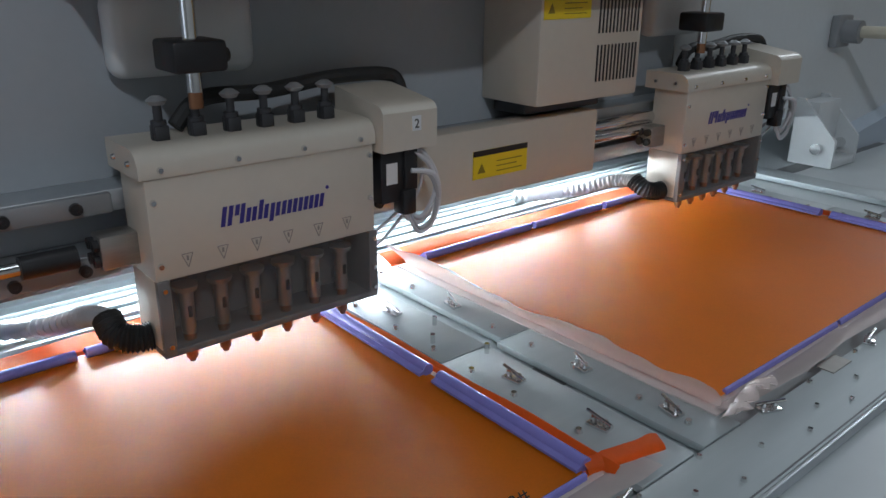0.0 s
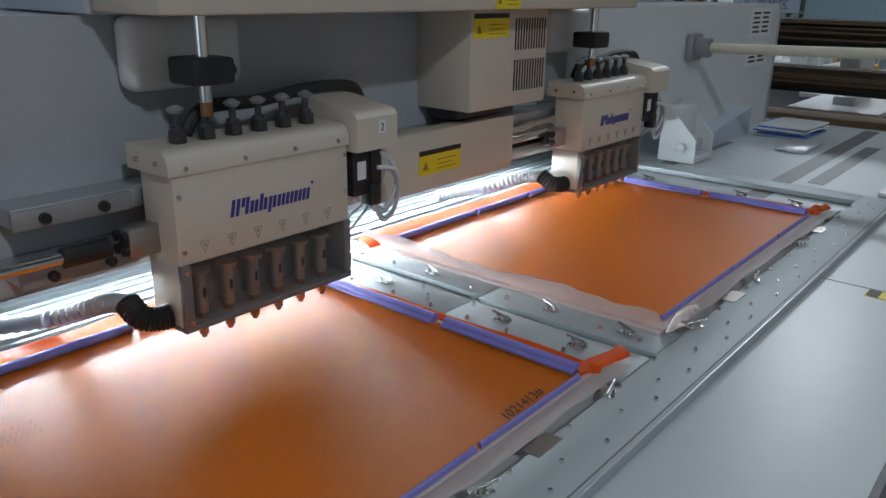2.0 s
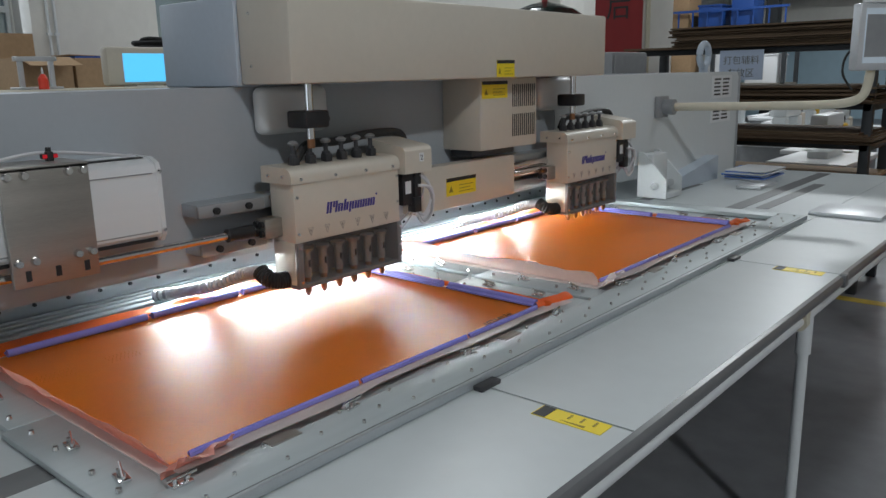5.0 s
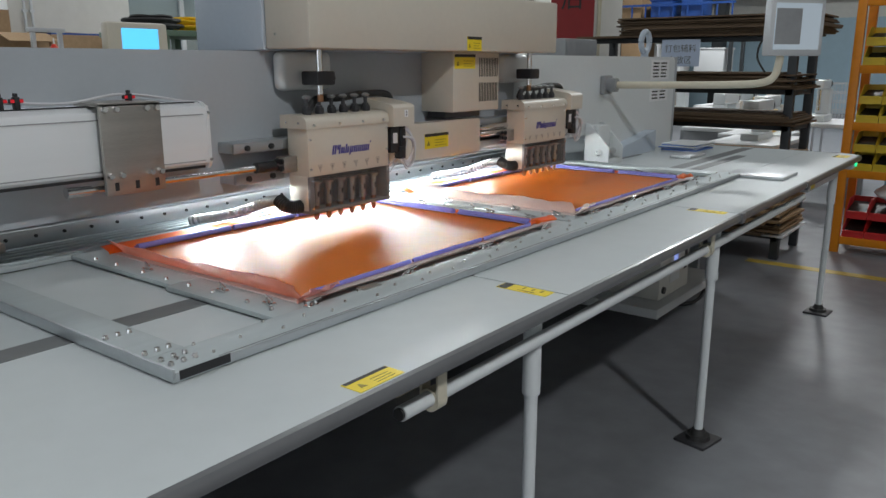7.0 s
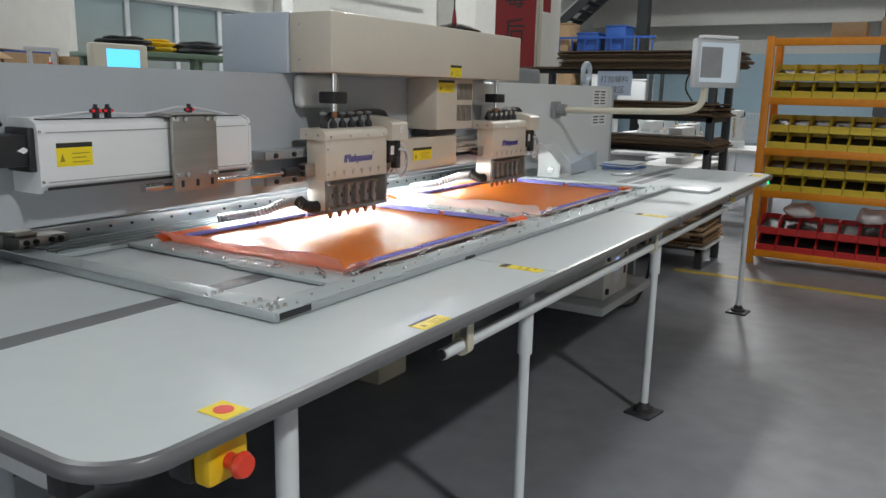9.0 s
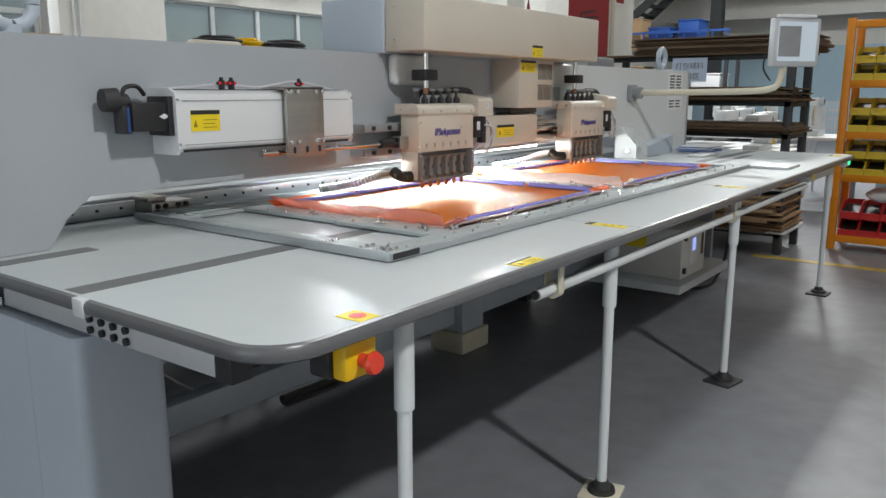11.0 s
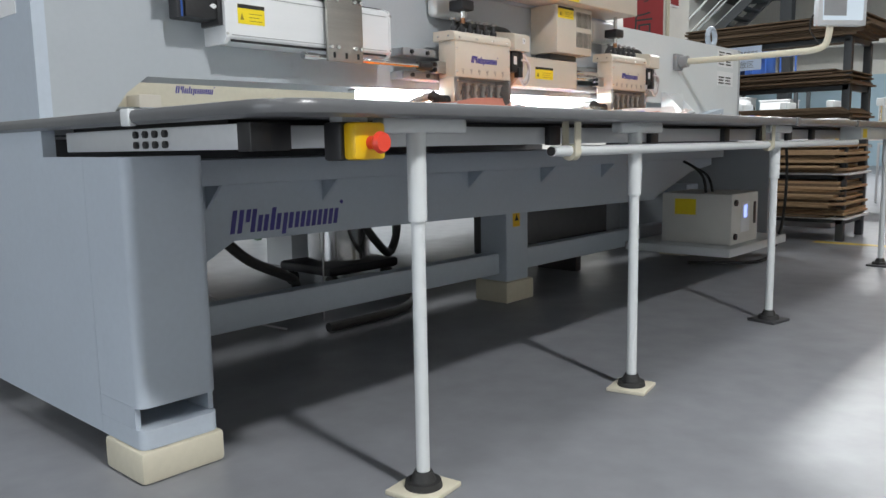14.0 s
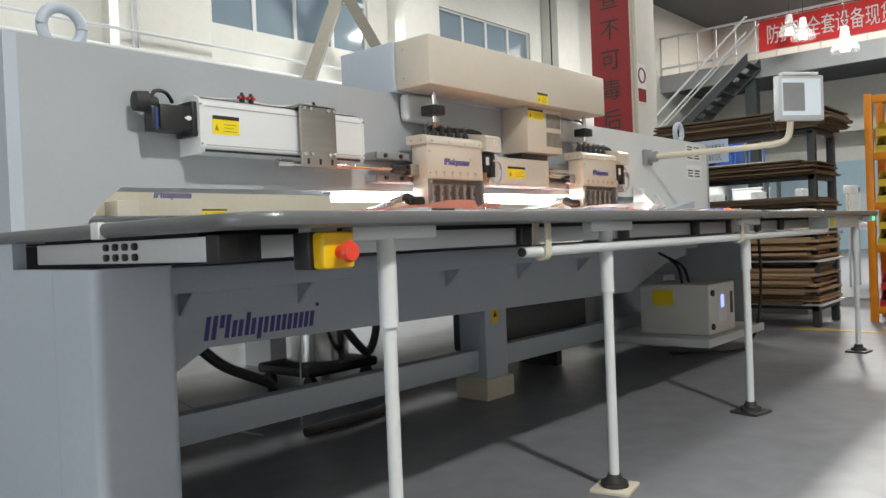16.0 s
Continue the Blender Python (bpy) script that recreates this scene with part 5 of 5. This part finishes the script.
def coil(x, y, z, r, m, label, seed):
    rng = random.Random(seed)
    bm = B()
    line = []
    for k in range(12 * 8):
        a, rr = 2 * math.pi * k / 12, r * (0.8 + 0.2 * math.sin(1.7 * (k // 12)) + rng.uniform(-0.05, 0.05))
        line.append((x + rr * math.cos(a) * 1.3, y + rr * math.sin(a), z + 0.014 + 0.0105 * k / 12 + rng.uniform(0, 0.008)))
    tube(bm, line, 0.012, 6, 0, 3)
    return tagged(part("cable_coil", bm, M[m]), label, "cable")


coil(2.05, 4.5, 1.67, 0.17, "rubber", "coil of black cable on a green table", 1)
coil(2.38, 4.55, 1.67, 0.12, "yplastic", "coil of yellow hose on a green table", 2)
coil(2.75, 4.5, 1.67, 0.17, "dark", "coil of dark grey cable on a green table", 3)

# distant machines between the racks and the wall
rng = random.Random(21)
for k in range(9):
    x, y = 6.3 + 0.75 * k + rng.uniform(-0.2, 0.2), 1.2 + 0.35 * k + rng.uniform(-0.4, 0.4)
    t = thing("sewing_machine", "white sewing machine on a grey stand in the distance", "sewing machine", (x, y, 0), "distant sewing machines")
    part("stand", box(B(), -0.5, 0.5, -0.28, 0.28, 0.0, 0.72, 0.01), M["greysteel"], t)
    part("tabletop", box(B(), -0.55, 0.55, -0.3, 0.3, 0.722, 0.76, 0.004), M["label"], t)
    bm = B()
    box(bm, -0.22, 0.25, -0.08, 0.08, 0.762, 0.82, 0.01)
    box(bm, 0.12, 0.25, -0.08, 0.08, 0.82, 1.0, 0.015)
    box(bm, -0.25, 0.25, -0.07, 0.07, 1.0, 1.12, 0.02)
    box(bm, -0.25, -0.16, -0.07, 0.07, 0.90, 1.0, 0.01)
    part("machine_arm", bm, M["white"], t)
    part("motor", box(B(), 0.27, 0.40, -0.07, 0.07, 0.80, 1.02, 0.015), M["yplastic"] if k % 3 == 0 else M["cream"], t)
    part("hand_wheel", cyl(B(), (0.25, 0, 1.06), (0.28, 0, 1.06), 0.07), M["dark"], t)

# red and white column
t = thing("column_1", "white column with a red painted side and black characters", "column", kind="structure")
part("shaft", box(B(), 5.402, 5.98, 2.66, 3.12, 0, 7.4, 0.004), M["wall"], t)
part("red_panel", box(B(), 5.394, 5.40, 2.665, 3.115, 0.9, 7.3), M["redpaint"], t, "red lacquered panel", False)
for k, ch in enumerate("后毒可不查"):
    cu = bpy.data.curves.new("character", "FONT")
    cu.body, cu.size, cu.extrude, cu.align_x = ch, 0.24, 0.001, "CENTER"
    cu.materials.append(M["blackink"])
    o = new("character", cu)
    o.location, o.rotation_euler, o.parent = (5.391, 2.89, 1.95 + 0.32 * k), (radians(90), 0, radians(-90)), t
sg = part("notice", box(B(), 5.52, 5.72, 2.652, 2.66, 2.2, 2.62), M["label"], t, "white and red prohibition notice", False)
bm = B()
for k in range(20):
    a, b = 2 * math.pi * k / 20, 2 * math.pi * (k + 1) / 20
    cyl(bm, (5.62 + 0.075 * math.cos(a), 2.651, 2.50 + 0.075 * math.sin(a)), (5.62 + 0.075 * math.cos(b), 2.651, 2.50 + 0.075 * math.sin(b)), 0.009, None, 5)
box(bm, 5.53, 5.71, 2.650, 2.652, 2.22, 2.36)
part("print", bm, M["redpaint"], sg, "", False)
bm = B()
for x in (5.44, 5.475):
    cyl(bm, (x, 2.645, 0), (x, 2.645, 7), 0.012, None, 8)
part("conduit", bm, M["plinth"], t)

# junction cabinet and eye-level clutter behind the beam
t = thing("switch_cabinet", "small grey switch cabinet behind the beam", "cabinet")
part("body", box(B(), 3.85, 4.35, 2.1, 2.4, 0, 1.62, 0.01), M["greysteel"], t)
part("door", box(B(), 3.87, 4.33, 2.09, 2.099, 0.3, 1.6, 0.003), M["greysteel"], t)

# back wall with two rows of windows
WALL_Y = 9.0


def back_wall():
    holes = [(0.6, 2.87, 1.0, 3.6), (4.62, 8.0, 1.0, 2.62), (9.5, 12.6, 1.0, 2.62), (4.56, 7.8, 4.2, 6.0), (9.8, 13.0, 4.55, 5.5), (-5.0, -1.2, 1.0, 2.62), (-5.0, -1.2, 4.2, 6.0)]
    xs = sorted({-8.0, 24.0, *[h[0] for h in holes], *[h[1] for h in holes]})
    zs = sorted({0.0, 7.5, *[h[2] for h in holes], *[h[3] for h in holes]})
    bm = B()
    for a, b in zip(xs, xs[1:]):
        for c, d in zip(zs, zs[1:]):
            mx, mz = (a + b) / 2, (c + d) / 2
            if not any(h[0] < mx < h[1] and h[2] < mz < h[3] for h in holes):
                box(bm, a, b, WALL_Y, WALL_Y + 0.25, c, d)
    bmesh.ops.remove_doubles(bm, verts=bm.verts[:], dist=0.0005)
    tagged(part("wall_north", bm, M["wall"], None, "", False), "white plastered factory wall with steel windows", "wall", kind="structure")
    for k, (x0, x1, z0, z1) in enumerate(holes):
        w = thing("window_%d" % (k + 1), "grey framed steel window with bluish panes", "window", kind="structure")
        n = max(2, round((x1 - x0) / 0.85))
        rows = 2 if z1 - z0 > 1.7 else 1
        bm = B()
        for i in range(n + 1):
            x = x0 + (x1 - x0) * i / n
            box(bm, max(x0, x - 0.035), min(x1, x + 0.035), WALL_Y + 0.06, WALL_Y + 0.13, z0, z1)
        for j in range(rows + 1):
            z = z0 + (z1 - z0) * j / rows
            box(bm, x0, x1, WALL_Y + 0.055, WALL_Y + 0.135, max(z0, z - 0.035), min(z1, z + 0.035))
        part("window_frame", bm, M["frame"], w, "", False)
        for i in range(n):
            o = part("pane", box(B(), x0 + (x1 - x0) * i / n + 0.035, x0 + (x1 - x0) * (i + 1) / n - 0.035, WALL_Y + 0.09, WALL_Y + 0.096, z0 + 0.035, z1 - 0.035), M["glass"], w, "", False)
            o.visible_shadow = False


back_wall()
for k, (x, wide) in enumerate(((-2.2, 0.95), (2.88, 1.36), (8.3, 0.95), (13.5, 0.95))):
    tagged(part("column_%d" % (k + 2), box(B(), x, x + wide, WALL_Y - 0.45, WALL_Y - 0.002, 0, 7.4, 0.004), M["wall"]), "white plastered wall column", "column", kind="structure")
for x in (3.05, 3.13):
    bm = cyl(B(), (x, 8.532, 0.0), (x, 8.532, 7.4), 0.016, None, 8)
    for z in (2.0, 3.2, 4.4):
        box(bm, x - 0.026, x + 0.026, 8.512, 8.548, z, z + 0.03)
    tagged(part("conduit", bm, M["frame"]), "pale vertical cable conduit clipped to the column", "conduit", kind="structure")
bm = B()
cyl(bm, (-4, 8.45, 3.45), (13, 8.45, 3.45), 0.035, None, 10)
cyl(bm, (-4, 8.45, 3.70), (13, 8.45, 3.70), 0.022, None, 10)
for x in range(-3, 13, 2):
    box(bm, x, x + 0.04, 8.4, 8.998, 3.36, 3.40)
tagged(part("wall_pipe", bm, M["frame"]), "grey pipes along the wall", "pipe", kind="structure")
for a, b in (((5.7, 8.3, 3.2), (7.3, 8.3, 6.6)), ((5.9, 8.2, 5.6), (7.9, 8.2, 3.3))):
    bm = B()
    cyl(bm, a, b, 0.13, None, 4)
    tagged(part("brace_strut", bm, M["strut"]), "grey steel cross brace strut", "strut", kind="structure")

# other walls, ceiling
tagged(part("wall_east", box(B(), 24.0, 24.25, -8, 12, 0, 7.5), M["wall"], None, "", False), "pale far hall wall", "wall", kind="structure")
tagged(part("wall_south", box(B(), -8, 24, -8.25, -8.0, 0, 7.5), M["wall"], None, "", False), "plain white hall wall", "wall", kind="structure")
tagged(part("wall_west", box(B(), -8.25, -8.0, -8, 12, 0, 7.5), M["wall"], None, "", False), "plain white hall wall", "wall", kind="structure")
tagged(part("ceiling", box(B(), -8, 24, -8, 12, 7.5, 7.7), M["concrete"], None, "", False), "grey sheet ceiling", "ceiling", kind="structure")

# mezzanine with railing, stairs and banner
t = thing("mezzanine", "dark steel mezzanine with a grey railing", "mezzanine", kind="structure")
part("deck", box(B(), 20.0, 23.9, -7.9, 9.2, 5.05, 5.35), M["darksteel"], t)
part("edge_beam", box(B(), 19.85, 19.995, -7.9, 9.2, 4.9, 5.4), M["greysteel"], t)
for y in np.arange(-7, 9.3, 0.55):
    part("baluster", box(B(), 19.93, 19.97, y, y + 0.035, 5.4, 6.50), M["frame"], t)
for z in (5.60, 6.50):
    part("rail", box(B(), 19.92, 19.98, -7.9, 9.2, z, z + 0.06), M["frame"], t)
for y in (-5.5, 0.2, 6.2):
    part("post", box(B(), 19.8, 20.1, y, y + 0.3, 0, 4.9), M["darksteel"], t)
t = thing("stairs", "dark steel staircase up to the mezzanine", "stairs", kind="structure")
for x in (18.6, 19.6):
    bm = B()
    prism(bm, [(6.0, 5.35), (6.0, 5.05), (12.0, 0.0), (12.35, 0.0)], "x", x, x + 0.06)
    part("stringer", bm, M["darksteel"], t)
    bm = B()
    cyl(bm, (x, 6.0, 6.3), (x, 12.0, 1.1), 0.03, None, 8)
    cyl(bm, (x, 6.0, 5.9), (x, 12.0, 0.7), 0.02, None, 8)
    part("hand_rail", bm, M["frame"], t)
for k in range(24):
    part("tread", box(B(), 18.66, 19.6, 6.0 + 0.245 * k, 6.27 + 0.245 * k, 5.1 - 0.212 * k, 5.14 - 0.212 * k), M["darksteel"], t)
# Added panel, only there to set how bright the space below the deck looks.
part("back_panel", box(B(), 23.0, 23.1, -7.9, 9.2, 3.5, 5.04), M["wall"], bpy.data.objects["mezzanine"], "pale panel added to set the tone below the deck")
tagged(part("wall_paint", box(B(), 23.97, 23.996, -7.9, 11.9, 0.0, 2.7), M["paleblue"], None, "", False), "pale blue painted lower part of the hall wall", "wall", kind="structure")

# far storage shelf with crates
t = thing("storage_shelf", "blue steel storage platform with a low railing", "shelving")
part("shelf_board", box(B(), 17.4, 18.4, 5.2, 8.45, 2.34, 2.40), M["strut"], t)
part("shelf_board", box(B(), 17.4, 18.4, 5.2, 8.45, 1.10, 1.15), M["strut"], t)
for y in (5.2, 6.8, 8.37):
    for x in (17.4, 18.32):
        part("post", box(B(), x, x + 0.08, y, y + 0.08, 0, 2.34), M["darksteel"], t)
for y in np.arange(5.25, 8.45, 0.35):
    part("baluster", box(B(), 17.40, 17.43, y, y + 0.03, 2.40, 2.78), M["blueplastic"], t)
part("rail", box(B(), 17.39, 17.44, 5.2, 8.45, 2.78, 2.83), M["blueplastic"], t)
for y, w, z, h, m, what in ((6.72, 0.55, 2.402, 0.50, "blueplastic", "blue plastic storage crate"), (6.0, 0.5, 2.402, 0.66, "blueplastic", "blue plastic storage crate"), (7.5, 0.75, 2.402, 0.75, "card", "brown carton on the platform"), (7.4, 0.6, 1.152, 0.8, "card", "brown carton on the platform"), (5.4, 0.7, 1.152, 0.6, "label", "white carton on the platform"), (6.45, 0.6, 1.152, 0.7, "label", "white carton on the platform")):
    c = thing("storage_crate", what, "crate", (0, 0, 0), "crates on the platform")
    part("body", box(B(), 17.5, 18.2, y, y + w, z, z + h, 0.012), M[m], c)
    part("lid", box(B(), 17.48, 18.22, y - 0.02, y + w + 0.02, z + h, z + h + 0.04, 0.008), M[m], c)

# bench with small white machines behind the board rack
t = thing("work_bench", "long pale grey work bench behind the rack", "bench")
part("benchtop", box(B(), 7.4, 8.3, 0.7, 4.4, 0.80, 0.84, 0.004), M["label"], t)
for x in (7.45, 8.2):
    for y in (0.75, 2.5, 4.3):
        part("leg", box(B(), x, x + 0.05, y, y + 0.05, 0, 0.80), M["greysteel"], t)
for k in range(6):
    y = 1.25 + 0.52 * k
    m = thing("bench_machine", "small white machine with a steel head on the bench", "machine", (7.8, y, 0.841), "machines on the bench")
    part("bed", box(B(), -0.20, 0.20, -0.16, 0.16, 0, 0.07, 0.012), M["white"], m)
    part("column", box(B(), 0.02, 0.16, -0.15, -0.02, 0.071, 0.34, 0.015), M["white"], m)
    part("arm", box(B(), -0.18, 0.155, -0.13, -0.04, 0.341, 0.43, 0.015), M["white"], m)
    part("needle_head", cyl(B(), (-0.14, -0.085, 0.12), (-0.14, -0.085, 0.34), 0.02), M["chrome"], m)
    part("hand_wheel", cyl(B(), (0.161, -0.085, 0.385), (0.195, -0.085, 0.385), 0.05), M["black"], m)
    if k % 2:
        part("motor", cyl(B(), (0.0, 0.05, 0.13), (0.18, 0.05, 0.13), 0.055), M["rack"], m, "orange motor")
t = thing("wire_basket", "white wire basket on thin legs", "basket")
for k in range(12):
    part("wire", box(B(), 9.0, 9.006, 1.02 + 0.04 * k, 1.026 + 0.04 * k, 0.76, 1.20), M["wire"], t)
    part("wire", box(B(), 9.5, 9.506, 1.02 + 0.04 * k, 1.026 + 0.04 * k, 0.76, 1.20), M["wire"], t)
for z in (0.76, 0.87, 0.98, 1.09, 1.20):
    part("hoop", box(B(), 8.99, 8.999, 1.0, 1.49, z, z + 0.01), M["wire"], t)
    part("hoop", box(B(), 9.507, 9.516, 1.0, 1.49, z, z + 0.01), M["wire"], t)
part("bottom", box(B(), 8.99, 9.516, 1.0, 1.49, 0.745, 0.759), M["wire"], t)
for x in (8.99, 9.49):
    for y in (1.0, 1.465):
        part("leg", box(B(), x, x + 0.025, y, y + 0.025, 0, 0.745), M["wire"], t)
t = thing("blue_crate", "pale blue crate on the floor behind the bin rack", "crate")
part("body", box(B(), 8.3, 8.9, -0.75, 0.55, 0.0, 0.34, 0.01), M["paleblue"], t)
part("rim", box(B(), 8.28, 8.92, -0.77, 0.57, 0.341, 0.37, 0.008), M["paleblue"], t)

t = thing("banner", "long red cloth banner with white characters", "banner")
part("cloth", box(B(), 19.86, 19.88, -6.5, 6.1, 5.60, 6.42), M["banner"], t, "", False)
for k, ch in enumerate("防护服全套设备现货供应"):
    cu = bpy.data.curves.new("character", "FONT")
    cu.body, cu.size, cu.extrude, cu.align_x = ch, 0.56, 0.004, "CENTER"
    cu.materials.append(M["label"])
    o = new("character", cu)
    o.location, o.rotation_euler, o.parent = (19.84, 5.72 - 0.345 * k, 5.80), (radians(90), 0, radians(-90)), t
    o.scale = (0.62, 1, 1)


def high_bay(x, y, z):
    t = thing("pendant_lamp", "white bell-shaped pendant factory lamp, lit", "lamp", (x, y, z), "pendant lamps")
    bm = B()
    for z0, z1, r0, r1 in ((0.0, 0.10, 0.29, 0.25), (0.10, 0.20, 0.25, 0.17), (0.20, 0.28, 0.17, 0.10)):
        bmesh.ops.create_cone(bm, cap_ends=False, segments=28, radius1=r0, radius2=r1, depth=z1 - z0, matrix=Matrix.Translation((0, 0, (z0 + z1) / 2)))
    part("shade", bm, M["shade"], t, "ribbed clear shade")
    part("bulb", cyl(B(), (0, 0, 0.01), (0, 0, 0.16), 0.10, 0.07, 16), M["lampglow"], t, "glowing bulb")
    part("fitting", cyl(B(), (0, 0, 0.30), (0, 0, 0.5), 0.10, 0.07, 16), M["label"], t)
    part("cord", cyl(B(), (0, 0, 0.5), (0, 0, 7.5 - z), 0.008, None, 6), M["black"], t)


# Unseen boxes, added so that each overhead fill lamp has a housing.
for lx, ly, lw in LAMPS:
    t = thing("fill_lamp_box", "square white lamp box added out of view over a fill light", "lamp", (lx, ly, 6.86), "ceiling lights")
    part("housing", box(B(), -0.85, 0.85, -0.85, 0.85, 0.0, 0.1, 0.01), M["label"], t)
    for dx in (-0.6, 0.6):
        part("cord", cyl(B(), (dx, 0, 0.1), (dx, 0, 0.64), 0.01, None, 6), M["black"], t)
for p in ((15.5, 2.95, 4.35), (17.5, 4.3, 5.2), (18.5, 4.9, 5.6), (12.0, -3.0, 4.6), (-1.35, -3.3, 4.70)):
    high_bay(*p)
t = thing("hanging_lamp", "dark green enamel pendant lamp over the machine", "lamp")
bm = B()
LX, LY = 4.57, 3.1
for z0, z1, r0, r1 in ((1.90, 1.93, 0.32, 0.31), (1.93, 1.98, 0.31, 0.24), (1.98, 2.02, 0.24, 0.13), (2.02, 2.04, 0.13, 0.04)):
    cyl(bm, (LX, LY, z0), (LX, LY, z1), r0, r1, 32)
part("shade", bm, M["darkgreen"], t, "dark glossy shade")
part("cord", cyl(B(), (LX, LY, 2.03), (LX, LY, 7.5), 0.008, None, 6), M["black"], t)
part("cap", cyl(B(), (LX, LY, 2.04), (LX, LY, 2.16), 0.025, 0.012, 10), M["redpaint"], t)
# floor marking
tagged(part("floor_line", box(B(), 4.55, 4.65, -7, 0.9, 0, 0.002), M["linemark"], None, "", False), "worn yellow floor line", "floor marking", kind="structure")


def motions():
    """The clamp frame slides with both leather panels; the working punches go up and down."""
    slide = [(0, 0, 0), (0.5, -0.013, -0.002), (1, 0.018, 0.013), (1.5, 0.016, 0.012), (2, 0.073, 0.003), (2.5, 0.096, 0.02), (3, 0.086, 0.027), (3.5, 0.094, 0.05), (4, 0.086, 0.055), (4.2, 0.072, 0.046),
             (6.3, 0.037, 0.054), (6.5, 0.038, 0.052), (7, 0.164, 0.01), (7.5, 0.182, 0.018), (8, 0.184, 0.026), (8.5, 0.165, 0.020), (9, 0.172, 0.03), (9.5, 0.148, 0.022), (9.7, 0.145, 0.022),
             (11.8, 0.24, 0.02), (12, 0.30, 0.02), (12.5, 0.335, 0.02), (13, 0.33, 0.02), (13.5, 0.34, 0.02), (14, 0.35, 0.02), (16, 0.355, 0.02)]
    walk(clamp, [(t, pose(x, y, 0)) for t, x, y in slide])
    for ob, off in zip(leathers, (0.0, 1.245)):
        walk(ob, [(t, pose(off + x, y, 0)) for t, x, y in slide])
    down = {1.0, 2.2, 2.3, 2.5, 3.0, 3.3, 4.2, 6.7, 7.2, 7.7, 8.0, 8.3, 8.8, 9.2, 9.5, 12.2, 12.7, 13.2, 13.7, 14.3, 14.8, 15.3, 15.8, 4.7, 5.2, 5.7, 6.2, 10.2, 10.7, 11.2, 11.7}
    rows = []
    for k in range(161):
        s = round(0.1 * k, 1)
        rows.append((s, -0.020 if s in down else 0.0))
    for p in punches:
        x, y, z = p.location
        walk(p, [(s, pose(x, y, z + dz)) for s, dz in rows])


motions()
